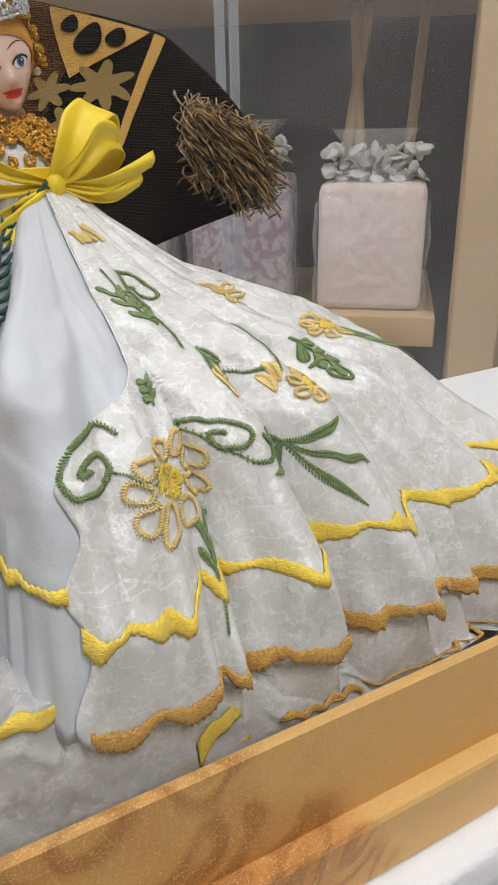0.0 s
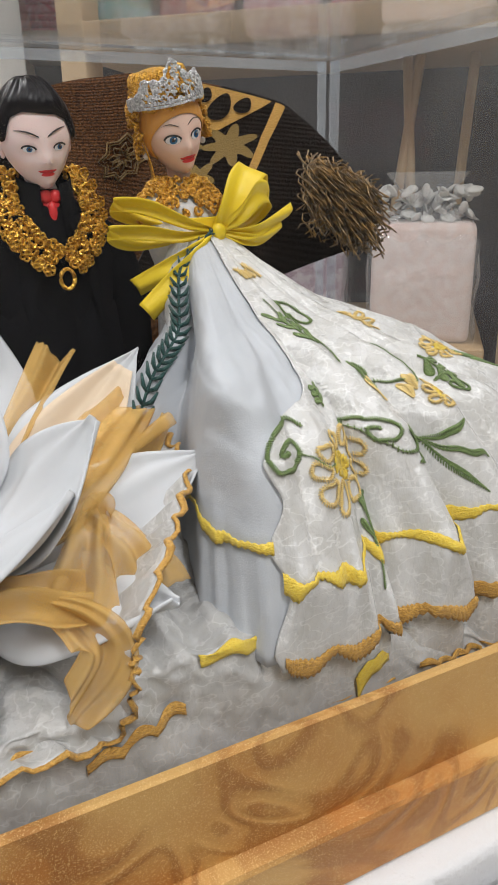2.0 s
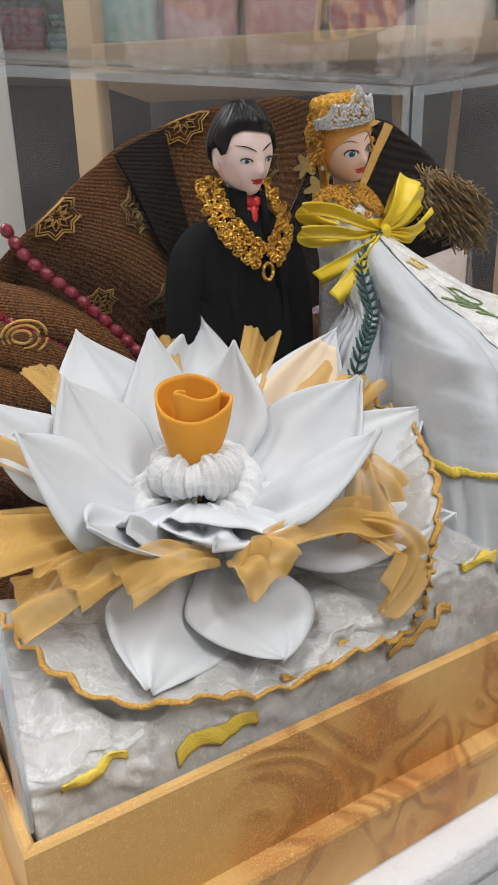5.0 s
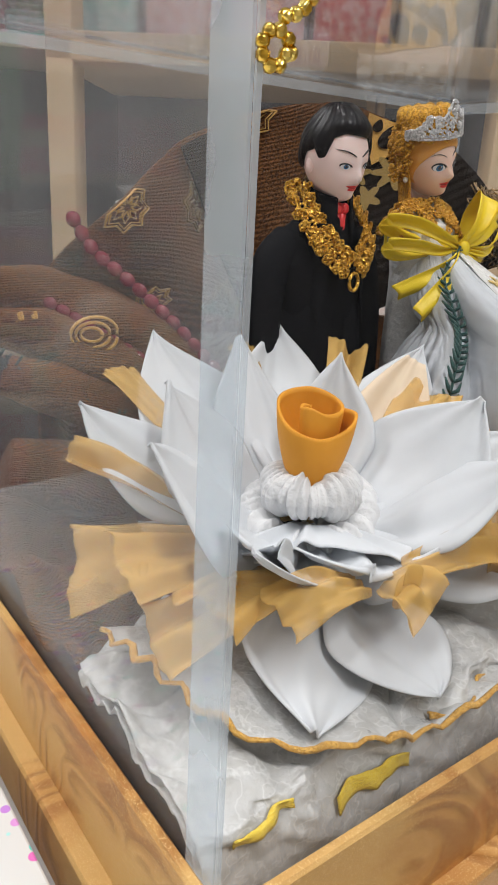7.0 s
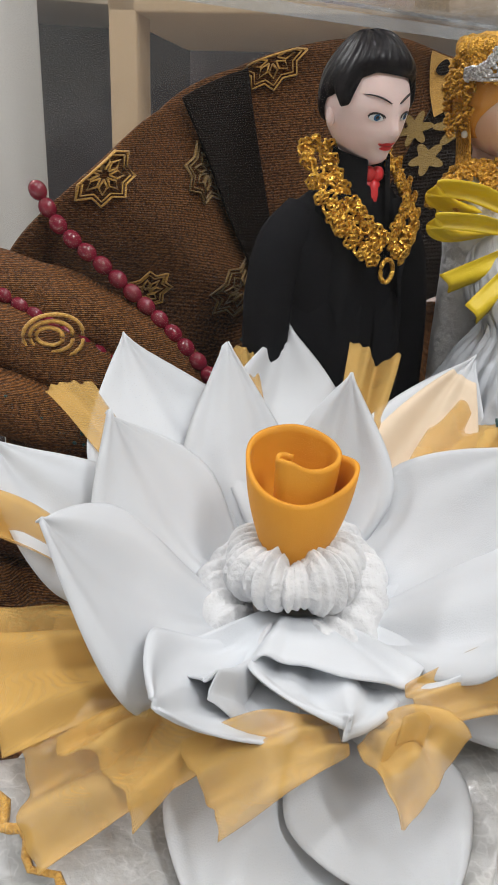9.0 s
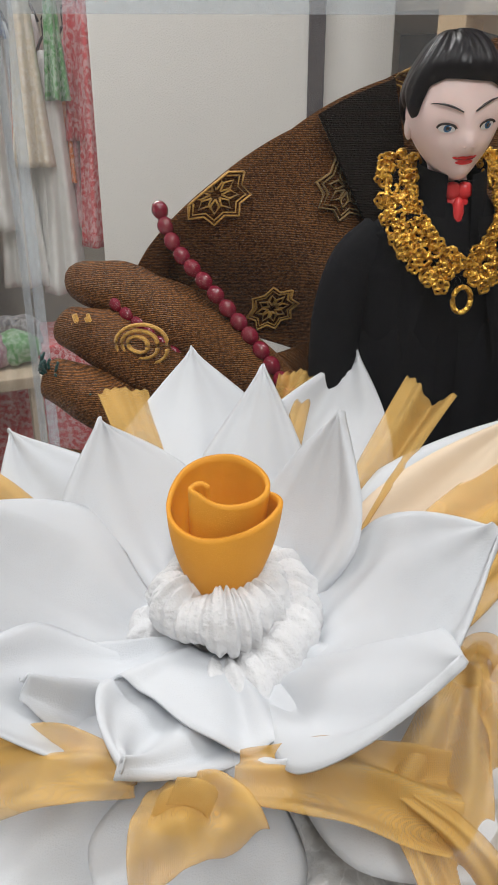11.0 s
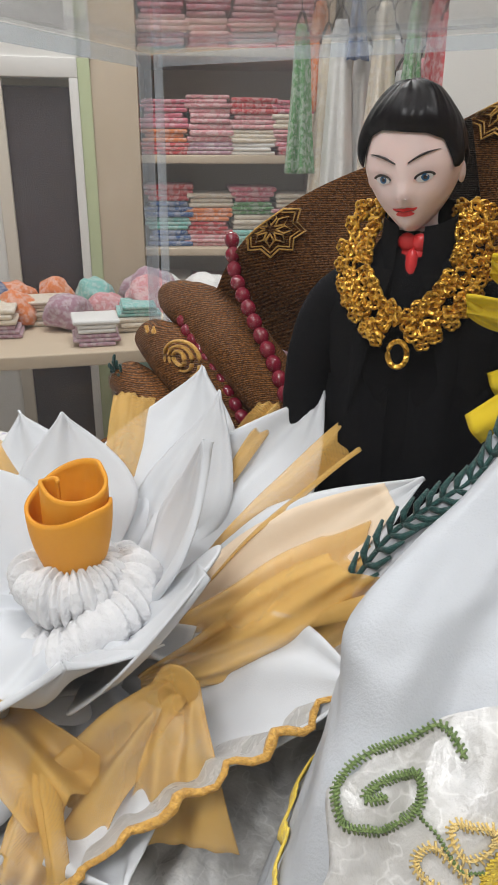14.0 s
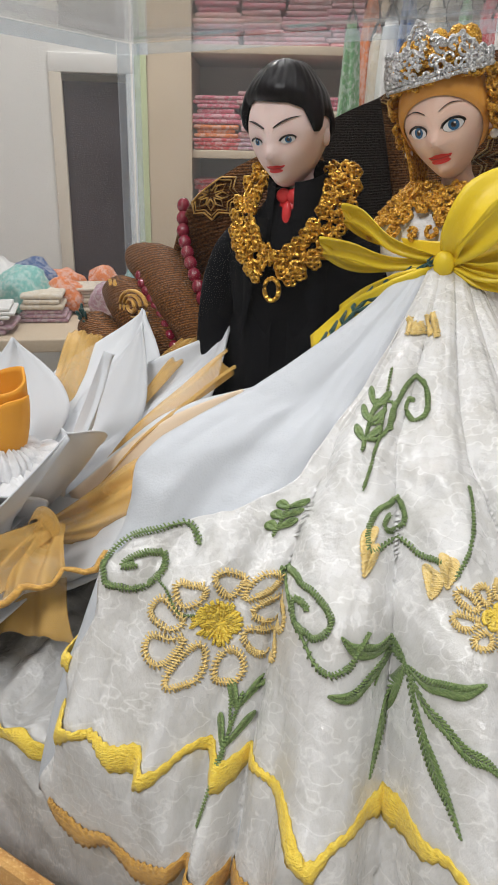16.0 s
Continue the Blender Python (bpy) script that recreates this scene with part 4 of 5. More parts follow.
scallop(.0985, .0007, -15, 98, 12, .0027, thread_yellow, "bright yellow scalloped embroidery", .0012, False)
scallop(.1078, .0010, -15, 100, 13, .0014, thread_gold, "golden scalloped hem edging", .0011, True)
scallop(.1135, .0012, -40, 108, 15, .0015, thread_gold, "golden scalloped hem edging", -.0019, True)
scallop(.094, .0008, -72, -16, 5, .0022, thread_yellow, "bright yellow scalloped embroidery", .0008, False)


def steep(th, rho):
    """How much longer the cloth is than rho tells, along the slope."""
    dz = (table(rho + .002, PRO_R, PRO_Z) - table(rho - .002, PRO_R, PRO_Z)) / .004
    return math.hypot(table(th, SC_T, SC_S), dz) ** .55


def stitches_into(bm, pts3, nrm, w, step=.00050, r=.00023):
    """Short thread stitches laid across a line."""
    dist = 0.0
    for i in range(1, len(pts3) - 1):
        dist += (pts3[i] - pts3[i - 1]).length
        if dist < step:
            continue
        dist = 0.0
        t = (pts3[i + 1] - pts3[i - 1]).normalized()
        sd = t.cross(nrm[i]).normalized()
        a, b = w * rf.uniform(.7, 1.0), w * rf.uniform(.7, 1.0)
        sk = t * w * .35
        tube_into(bm, [pts3[i] - sd * a - sk, pts3[i] + nrm[i] * .0002, pts3[i] + sd * b + sk], r, 4)


def skirt_line(flat, lift):
    pts, nrm = [], []
    for q in flat:
        th, rho = q.x, q.y / 1000
        p = gown(th, rho, lift)
        n = (gown(th + .6, rho, lift) - p).cross(gown(th, rho + .0008, lift) - p).normalized()
        if n.y > 0.3:
            n = -n
        pts.append(p)
        nrm.append(n if n.dot(Vector((n.x, -1, 1))) > 0 else -n)
    return pts, nrm


def stitched(line, w, mat, label, lift=.0013):
    """An embroidered line: thread stitched across a thin cord."""
    bm = bmesh.new()
    n = max(60, len(line) * 12)
    pts, nrm = skirt_line(curve_pts([Vector((a, r * 1000, 0)) for a, r in line], n), lift)
    tube_into(bm, pts, w * .45, 5, 0, .3)
    stitches_into(bm, pts, nrm, w)
    return part("embroidery", bm, mat, robe, label)


def scroll(th, rho, size, turn=0.0, flip=1, tail=None, w=.00070, wide=1.0, tall=1.0):
    """A spiral; its size in metres."""
    s = table(th, SC_T, SC_S)
    pts = []
    for k in range(26):
        a = turn + k / 25 * 8.6
        r = size * (.10 + .90 * k / 25)
        pts.append((th + flip * wide * math.degrees(r * math.cos(a) / (rho * s)), rho - tall * r * math.sin(a) / steep(th, rho)))
    if tail:
        pts += tail
    stitched(pts, w, thread_green, "green spiral embroidery")


def daisy(th, rho, size, petals=9, w=.0011):
    """A stitched daisy: loops of thread for petals round a solid heart."""
    s = table(th, SC_T, SC_S)
    conv = lambda x, y: (th + 1.18 * math.degrees(x / (rho * s)), rho - .88 * y / steep(th, rho))
    bm = bmesh.new()
    for k in range(150):
        a, r = rf.uniform(0, 6.3), size * .27 * math.sqrt(rf.random())
        p, q = conv(r * math.cos(a), r * math.sin(a)), conv(r * math.cos(a) + size * .1 * math.cos(a), r * math.sin(a) + size * .1 * math.sin(a))
        tube_into(bm, [gown(*p, .0014), gown(*q, .0012)], .00032, 4)
    sheet_into(bm, lambda u, v: gown(*conv(size * .27 * v * math.cos(6.2832 * u), size * .27 * v * math.sin(6.2832 * u)), .0011 + .0005 * (1 - v)), 24, 5)
    part("embroidery", bm, thread_yellow, robe, "yellow daisy heart")
    for k in range(petals):
        a = 2 * math.pi * k / petals + .2
        bm = bmesh.new()
        flat = []
        for j in range(25):
            q = j / 24 * 2 * math.pi
            along, side_ = .74 - .30 * math.cos(q), .19 * math.sin(q) * (1 - .25 * math.cos(q))
            x, y = size * (along * math.cos(a) - side_ * math.sin(a)), size * (along * math.sin(a) + side_ * math.cos(a))
            c_ = conv(x, y)
            flat.append(Vector((c_[0], c_[1] * 1000, 0)))
        pts, nrm = skirt_line(flat, .0013)
        tube_into(bm, pts, w * .30, 5, 0, .3)
        fine = curve_pts(pts, 60)
        stitches_into(bm, fine, [nrm[min(24, int(i * 24 / 60))] for i in range(61)], w * .85, .00045, .00021)
        part("embroidery", bm, thread_pale, robe, "pale gold daisy petal")


def leaf(th, rho, dx, dy, w=.0022, mat=None):
    """A small stitched leaf from (th, rho) along (dx, dy) metres."""
    s = table(th, SC_T, SC_S)
    bm = bmesh.new()
    n = 15 if math.hypot(dx, dy) < .008 else 30
    L_ = max(1e-6, math.hypot(dx, dy))
    px, py = -dy / L_, dx / L_
    conv = lambda x, y: (th + math.degrees(x / (rho * s)), rho - y / steep(th, rho))
    for k in range(n + 1):
        t = k / n
        ww = w * math.sin(math.pi * min(1, .06 + t * .9)) ** .8
        c = (dx * t, dy * t)
        for sd in (-1, 1):
            e = (c[0] + px * ww * sd + dx / L_ * ww * 1.2, c[1] + py * ww * sd + dy / L_ * ww * 1.2)
            tube_into(bm, [gown(*conv(*c), .0013), gown(*conv(*e), 0.0013)], .00026, 4)
    part("embroidery", bm, mat or thread_green, robe, "green stitched leaf")


def spray(th, rho, dx, dy, n, size):
    """A stem with paired leaves."""
    s = table(th, SC_T, SC_S)
    k_ = steep(th, rho)
    stitched([(th + math.degrees(dx * t / (rho * s)), rho - dy * t / k_) for t in (0, .33, .66, 1)], .0005, thread_green, "green stitched stem")
    L_ = math.hypot(dx, dy)
    ux, uy = dx / L_, dy / L_
    for k in range(n):
        t = (k + .6) / n
        for sd in (-1, 1):
            a = .75 * sd
            ex, ey = ux * math.cos(a) - uy * math.sin(a), ux * math.sin(a) + uy * math.cos(a)
            leaf(th + math.degrees(dx * t / (rho * s)), rho - dy * t / k_, ex * size, ey * size, size * .20)


scroll(-11.5, .0805, .0050, 4.2, -1, [(-14.8, .0760), (-12.5, .0728), (-9, .0722), (-6, .0742)], .0009, 1.35)
scroll(11.5, .0815, .0046, .6, 1, [(14.5, .0852), (17.5, .0848), (20, .0825)], .0008, 1.75)
scroll(24, .0400, .0042, 1.6, 1, None, .0007, 1.1, 1.9)
scroll(15, .0420, .0036, 2.6, -1, None, .0006, 1.0, 1.7)
scroll(22.0, .0665, .0042, 1.6, 1, [(25, .0705), (29, .0700)], .0007, 1.1, 1.5)
scroll(44, .0765, .0046, .2, 1)
daisy(.5, .0855, .0100)
daisy(54, .0477, .0062, 8, .0009)
daisy(34, .076, .0058, 8, .0009)
daisy(64, .07, .007, 8)
spray(4, .0985, .0015, .010, 2, .0040)
spray(3, .0735, .0008, .007, 3, .0036)
spray(15, .050, -.003, .013, 3, .0040)
for dx_, dy_ in ((-.012, .006), (-.013, -.001), (.011, .005), (.013, -.005), (.007, -.013), (-.005, -.013)):
    leaf(24.5, .0865, dx_, dy_, .00085)
stitched([(21, .0880), (23, .0855), (25, .0870), (27, .0915)], .0004, thread_green, "green stitched stem")
spray(43, .066, .004, -.010, 3, .0055)
spray(66, .085, .003, .010, 3, .006)
stitched([(16.5, .058), (17.5, .050), (16, .042), (12, .032)], .0004, thread_green, "green stitched stem")
stitched([(3.5, .0915), (4.5, .096), (3.5, .1035)], .0004, thread_green, "green stitched stem")
stitched([(-9, .0815), (-5, .0835), (-2, .0850)], .0003, thread_green, "green stitched stem")
stitched([(36, .055), (34, .063), (30, .072)], .0005, thread_green, "green stitched stem")
for th_, rho_ in ((18, .0715), (18.5, .0745), (27, .0765), (29, .0735)):
    leaf(th_, rho_, .001, .0055, .0016, thread_pale)
for k in range(6):
    stitched([(8 + k * 3, .0225 + .0015 * math.sin(k)), (11 + k * 3, .0235 - .001 * math.cos(k)), (13 + k * 3, .0255)], .001, thread_pale, "pale gold stitches")

# green braid along the satin
braid = base("green_braid", (.03, .2, .25), label="dark green braided yarn cord hanging from the bow", category="braid")
bm = bmesh.new()
line = curve_pts([Vector((.0625, .2400, .2865))] + [gown(th_, rho_, .0010) for th_, rho_ in ((-44, .020), (-48, .032), (-50, .045), (-52, .058), (-53, .071), (-54, .0835))], 60)
tube_into(bm, line, .0006, 6)
for k in range(2, 60, 3):
    p = line[k]
    d = (line[min(60, k + 1)] - line[k - 1]).normalized()
    sd = d.cross(Vector((-.4, -.9, .2))).normalized()
    for s in (-1, 1):
        g = .35 + .65 * min(1, k / 22)
        tube_into(bm, [p, p + (sd * s * .0022 - d * .0020) * g + Vector((0, -.0008, 0)), p + (sd * s * .0036 - d * .0056) * g], lambda q: .0009 * g * math.sin(math.pi * (.25 + q * .6)), 6)
part("plaited_cord", bm, thread_dark, braid)

# ---------- yellow bow ----------
bow = base("ribbon_bow", (.05, .2, .285), label="bright yellow satin ribbon bow at the bride's waist", category="bow")
BK = Vector((.0633, .2425, .2845))
BR, BO = Vector((1, 0, 0)), Vector((0, -1, 0))


def bow_pt(r, u_, o):
    return BK + BR * r + Vector((0, 0, u_)) + BO * o


def ribbon(pts, width, across, taper=.35, n=30):
    c = curve_pts([bow_pt(*p) for p in pts], n)

    def f(u, v):
        i = int(round(u * n))
        w = width * lerp(taper, 1, min(1, u / .35)) * (lerp(taper, 1, min(1, (1 - u) / .3)) if pts[0] == pts[-1] else 1)
        ax = BR * across[0] + Vector((0, 0, across[1])) + BO * across[2]
        return c[i] + ax * (v - .5) * w + BO * .0012 * math.sin(v * 6 + u * 5)
    return sheet(f, n, 8)


O_ = (0, 0, 0)
for pts_, w_, ax_ in (((O_, (.003, .008, .006), (.009, .018, .005), (.0175, .0225, -.002), (.020, .014, -.009), (.010, .004, -.005), O_), .0125, (.85, -.40, .2)),
                      ((O_, (.008, .006, .006), (.016, .014, .006), (.023, .012, .001), (.017, .004, -.003), O_), .0100, (-.35, .85, .3)),
                      ((O_, (-.014, .004, .004), (-.027, .010, -.004), (-.037, .0105, -.012), (-.028, .005, -.010), O_), .0070, (.10, .80, .5)),
                      ((O_, (-.015, -.001, .003), (-.029, .001, -.001), (-.041, .001, -.006), (-.029, -.004, -.006), O_), .0065, (0, .85, .4))):
    part("loop", ribbon(pts_, w_, ax_), bow_satin, bow, solid=.0002)
for pts_, w_, ax_ in (((O_, (-.010, -.006, .006), (-.021, -.012, .004), (-.032, -.0195, -.0045)), .0072, (.52, -.85, .2)),
                      ((O_, (-.009, -.007, .008), (-.021, -.015, .012), (-.0335, -.0265, .011)), .0078, (.62, -.78, .2)),
                      ((O_, (.012, -.001, .004), (.024, .002, .000), (.037, .0065, -.006)), .0060, (0, .90, .3)),
                      ((O_, (.010, -.003, .003), (.021, -.004, -.001), (.032, .000, -.006)), .0055, (.1, .85, .3))):
    part("tail", ribbon(pts_, w_, ax_), bow_satin, bow, solid=.0002)
part("knot", ball_into(bmesh.new(), BK + BO * .003, .0030, .0022, .0036, 0, 14), bow_satin, bow)
part("waistband", sheet(lambda u, v: Vector((.0575 + .0160 * math.sin(lerp(-2.6, 2.6, u)), .2600 - .0165 * math.cos(lerp(-2.6, 2.6, u)), lerp(.2805, .2895, v) + .001 * math.sin(v * 9))), 40, 8), bow_satin, bow, solid=.0006)

# ---------- flower ----------
FC = Vector((-.062, .188, .196))
flower = base("fabric_flower", (-.062, .188, .15), label="large white folded-cloth lotus flower with a gold tulle ruffle", category="cloth flower")


def petal(tip, width, bow_up=.012, r0=.010, z0=0.0, seed=0, crumple=1.0, lift0=0.0, scale=1.0):
    """A folded cloth petal from the flower's middle to its pointed tip, pleated at its root."""
    tip = Vector(tip)
    out = Vector((tip.x - FC.x, tip.y - FC.y, 0)).normalized()
    b = FC + out * r0 + Vector((0, 0, z0))
    axis = (tip - b)
    sd = axis.cross(Vector((0, 0, 1))).normalized()
    nrm = sd.cross(axis).normalized()
    # side petals lean their front edge down
    lean = -.55 * axis.normalized().x
    sd, nrm = sd * math.cos(lean) + nrm * math.sin(lean), nrm * math.cos(lean) - sd * math.sin(lean)
    mid = b.lerp(tip, .5) + out * bow_up * .7 - nrm * bow_up * .15 - Vector((0, 0, bow_up * .55))
    bend = .0045 * math.sin(seed * 2.7 + .6)
    if b.y - tip.y > .035:
        bend *= .3

    def f(u, v):
        uu = u if scale == 1.0 else lerp(.12, .90, u)
        p = b * (1 - uu) ** 2 + mid * 2 * uu * (1 - uu) + tip * uu * uu
        k = v * 2 - 1
        if uu < .5:
            q = uu / .5
            hw = width * lerp(.40, 1, q * q * (3 - 2 * q))
        else:
            hw = width * max(0, 1 - ((uu - .5) / .5) ** 1.55)
        hw = max(hw * scale, .0005)
        lift = bend * k * k * (hw / width) + .0008 * crumple * math.cos(2.1 * k + seed) * uu
        lift += crumple * (1 - .75 * uu) * (.0015 * math.cos(5.3 * k + seed * 1.7 + .5 * uu) + .0010 * math.cos(9.7 * k + 2.3 * seed))
        lift += crumple * .0030 * nz(uu * 1.7 + seed, k * 1.1, seed * .7) - .0009 * max(0, (abs(k) - .86) / .14)
        q = p + sd * k * hw + nrm * (lift + lift0) + sd * .0020 * nz(uu * 3, seed, k * .5) * uu
        gap = q.y - Y0 - .0085
        q.y = Y0 + .0085 + (gap if gap > .008 else .008 * math.exp((gap - .008) / .008))
        return q
    return sheet(f, 28, 24)


def tulle_fan(root, tip, w0, w1, folds, seed, amp=.0019, curl=.004):
    """A gathered piece of net: pinched at its root, pleated, with a blunt cut end."""
    root, tip = Vector(root), Vector(tip)
    axis = tip - root
    sd = axis.cross(Vector((.05, -.35, 1))).normalized()
    nrm = sd.cross(axis).normalized()

    def f(u, v):
        k = v * 2 - 1
        w = lerp(w0, w1, u ** .8) * (1 + .10 * math.sin(3 * u + seed))
        p = root.lerp(tip, u) + nrm * curl * math.sin(math.pi * u) + sd * k * w * .5
        p += nrm * amp * (.25 + .75 * u) * (math.sin(folds * math.pi * v + seed + .8 * math.sin(2.5 * u)) + .4 * math.sin(2.3 * folds * v + 2 * seed))
        p += axis * (.025 * math.sin(k * 3 + seed) + .006 * math.sin(k * 17)) * u ** 3
        p += nrm * .003 * nz(u * 3 + seed, k * 2, seed)
        p.y = max(p.y, Y0 + .0088)
        return p
    part("tulle_piece", sheet(f, 26, 40), tulle, flower, "gold net tulle", solid=.0002)


INNER = [((-.072, .277, .2505), .027, 0), ((-.094, .227, .2445), .021, 1), ((-.121, .236, .238), .021, 2), ((-.0205, .264, .2515), .023, 3), ((-.050, .250, .2515), .017, 4),
         ((-.033, .211, .2515), .0155, 5), ((-.009, .167, .243), .027, 7), ((-.0235, .140, .235), .0205, 8), ((-.121, .190, .238), .027, 9), ((-.113, .152, .222), .0175, 10)]
for tip, w, sd_ in INNER:
    inner = math.hypot(tip[0] - FC.x, tip[1] - FC.y) < .05
    part("petal", petal(tip, w, .009, .012 if inner else .014, .004, seed=sd_), petal_cloth, flower, solid=.0005)
for tip, w, sd_ in (((-.101, .158, .2150), .0125, 11), ((-.0800, .1425, .2110), .0165, 12), ((-.050, .1440, .2060), .0150, 13)):
    part("petal", petal(tip, w, .006, .010, .002, seed=sd_, crumple=1.7), petal_cloth, flower, solid=.0005)
OUTER = [((.0218, .2204, .2480), .021, 14), ((.0245, .168, .2275), .021, 15), ((-.003, .1250, .2065), .020, 16), ((-.0700, .1205, .1800), .021, 17), ((-.108, .1300, .1800), .020, 18)]
for tip, w, sd_ in OUTER:
    part("petal", petal(tip, w, .004, .016, -.004, seed=sd_), petal_cloth, flower, solid=.0005)
part("petal_lining", petal((.0218, .2204, .2480), .021, .004, .016, -.004, seed=14, lift0=.0012, scale=.80), peach_cloth, flower, "peach organza lining", solid=.0003)
# crumpled ruffle of white cloth below the ring


def front_ruffle(u, v):
    a = lerp(3.35, 6.35, u)
    r = lerp(.009, .033 + .004 * math.sin(4 * a + 1), v)
    z = FC.z + lerp(.009, .0095, v) + (.0040 * math.sin(6 * a + 2.5 * math.sin(2 * a)) + .0014 * math.sin(13 * a + 2 * math.sin(5 * a))) * v ** .6
    return Vector((FC.x + r * math.cos(a), max(FC.y + r * math.sin(a), Y0 + .010), z))


part("cloth_ruffle", sheet(front_ruffle, 130, 12), petal_cloth, flower, "crumpled white cloth ruffle", solid=.0006)
for tip, r_, w1, n_, sd_ in (((-.038, .266, .2440), .022, .013, 2, 21), ((-.0930, .264, .2400), .026, .016, 2, 22), ((-.0040, .238, .2470), .020, .015, 3, 23), ((.0160, .203, .2330), .020, .030, 5, 24),
                             ((-.127, .226, .2280), .022, .018, 3, 27), ((-.134, .182, .2090), .018, .028, 4, 28), ((-.120, .160, .2020), .018, .020, 4, 30)):
    d_ = Vector((tip[0] - FC.x, tip[1] - FC.y, 0)).normalized()
    tulle_fan(FC + d_ * r_ + Vector((0, 0, -.004)), tip, .008, w1, n_, sd_)


KF = (-.0700, .1440, .2045)
tulle_fan((-.078, .147, .2040), (-.106, .149, .2025), .008, .017, 4, 31, .0022)
tulle_fan((-.071, .146, .2030), (-.066, .1330, .1985), .010, .026, 4, 32, .0022)
tulle_fan((-.060, .147, .2035), (-.022, .1370, .2050), .008, .020, 4, 33, .0022)
tulle_fan((-.090, .160, .2020), (-.132, .168, .1930), .010, .026, 4, 34, .0022)
tulle_fan((-.090, .185, .2020), (-.138, .205, .1990), .010, .036, 4, 35, .0022)
bm = bmesh.new()
sheet_into(bm, lambda u, v: Vector(KF) + Vector((.0045 * math.cos(8 * u) * (.4 + .6 * u) * 1.5, -.005 + .003 * (v - .5), .0042 * math.sin(8 * u) * (.4 + .6 * u))) + Vector((.002, -.002, .005)) * (v - .5), 50, 8)
part("tulle_knot", bm, tulle, flower, "knotted gold tulle", solid=.0003)
KR = (-.0125, .1640, .2170)
tulle_fan(KR, (-.026, .138, .1980), .006, .024, 4, 41, .0022)
tulle_fan(KR, (-.002, .1420, .1980), .006, .022, 4, 42, .0022)
bm = bmesh.new()
sheet_into(bm, lambda u, v: Vector(KR) + Vector((.0052 * math.cos(9 * u) * (.4 + .6 * u), -.004 + .003 * (v - .5), .0052 * math.sin(9 * u) * (.4 + .6 * u))) + Vector((.002, -.002, .004)) * (v - .5), 50, 8)
part("tulle_knot", bm, tulle, flower, "knotted gold tulle", solid=.0003)
# gathered white ring and the mustard rosebud
RC = Vector((-.0625, .1885, .208))


def gathered(a0, a1, R0, R1, z_of, r, seed, n=300):
    """A tube of cloth gathered on elastic, laid from angle a0 to a1 with its crests and creases."""
    def f(u, v):
        a, b = lerp(a0, a1, u), 2 * math.pi * v
        wob = 2.2 * math.sin(2 * a + seed) + .9 * math.sin(5 * a)
        crest = abs(math.sin(13 * a + wob + .35 * math.sin(b + seed)))
        end = min(1, 12 * u + .15, 12 * (1 - u) + .15) ** .5
        rr = r * end * (.80 + .26 * crest ** .8 + .04 * math.sin(41 * a + 2 * b) + .30 * nz(3 * math.cos(a), 3 * math.sin(a), seed + .6 * math.sin(b)))
        R = lerp(R0, R1, u)
        return RC + Vector(((R + rr * math.cos(b)) * math.cos(a), (R + rr * math.cos(b)) * math.sin(a), z_of(u, a) + rr * 1.05 * math.sin(b)))
    return sheet(f, n, 20)


part("gathered_ring", gathered(-2.4, 4.3, .0090, .0100, lambda u, a: .0060, .0066, 1), collar_white, flower, "gathered white cloth ring")
part("gathered_ring", gathered(-2.9, 3.6, .0150, .0172, lambda u, a: -.0035 + .0070 * math.cos(a - .7), .0070, 5), collar_white, flower, "gathered white cloth ring")
part("gathered_ring", gathered(-3.2, .6, .0150, .0165, lambda u, a: -.0130, .0068, 9, 180), collar_white, flower, "gathered white cloth ring")
rose = base("rosebud", (-.0635, .188, .205), label="mustard yellow rolled satin rosebud", category="rosebud")


def rose_wrap(u, v):
    """A rolled strip: a tight roll in a tapered cup, its lip low in front and high behind."""
    a = lerp(0, 12.6, u)
    phi = a + .35
    outer = max(0.0, min(1.0, (u - .30) / .22))
    outer = outer * outer * (3 - 2 * outer)
    r = lerp(lerp(.0012, .0030, u / .30 if u < .30 else 1), .0108 + .0008 * (u - .5), outer)
    z0 = lerp(.2270, .2128, outer)
    z1 = lerp(.2425, .2395 + .0058 * math.sin(phi + .35), outer) - .005 * max(0.0, (u - .93) / .07) ** 1.3
    flare = lerp(1.0, lerp(.46, 1.0, math.sin(v * 1.57) ** .9), outer)
    k = 1 + (.08 * math.cos(3 * phi + 1.1) + .14 * math.cos(2 * (phi + .42))) * outer * v
    off = (1 - outer) * Vector((-.0040, -.0015, 0))
    x, y = r * flare * k * math.cos(phi), r * flare * k * math.sin(phi)
    return Vector((-.0622 + x, .1900 + y, lerp(z0, z1, v) + .0006 * nz(a, v * 2, 4))) + off


part("rolled_strip", sheet(rose_wrap, 220, 18), rose_cloth, rose, solid=.0010)
bm = bmesh.new()
curls_into(bm, lambda r_: (Vector((-.063 + r_.uniform(-.006, .006), .1895 + r_.uniform(-.006, .006), .2140 + r_.uniform(-.002, .002))), Vector((0, 0, 1))), 40, .001, rg, .0012, (.001, .003))
part("stem_threads", bm, rose_cloth, rose)

# organza square under the flower with a gold stitched border
veil = base("organza_veil", (-.06, .18, .15), label="sheer white organza square with gold stitched edge under the flower", category="cloth")


VE = curve_pts(((-.138, .185, .190), (-.132, .160, .185), (-.112, .130, .179), (-.085, .1230, .174), (-.050, .1225, .1715), (-.0215, .1225, .1755), (-.0165, .1230, .190), (-.0120, .1250, .2040), (.004, .146, .2140), (.019, .171, .2200), (.022, .195, .224)), 140)


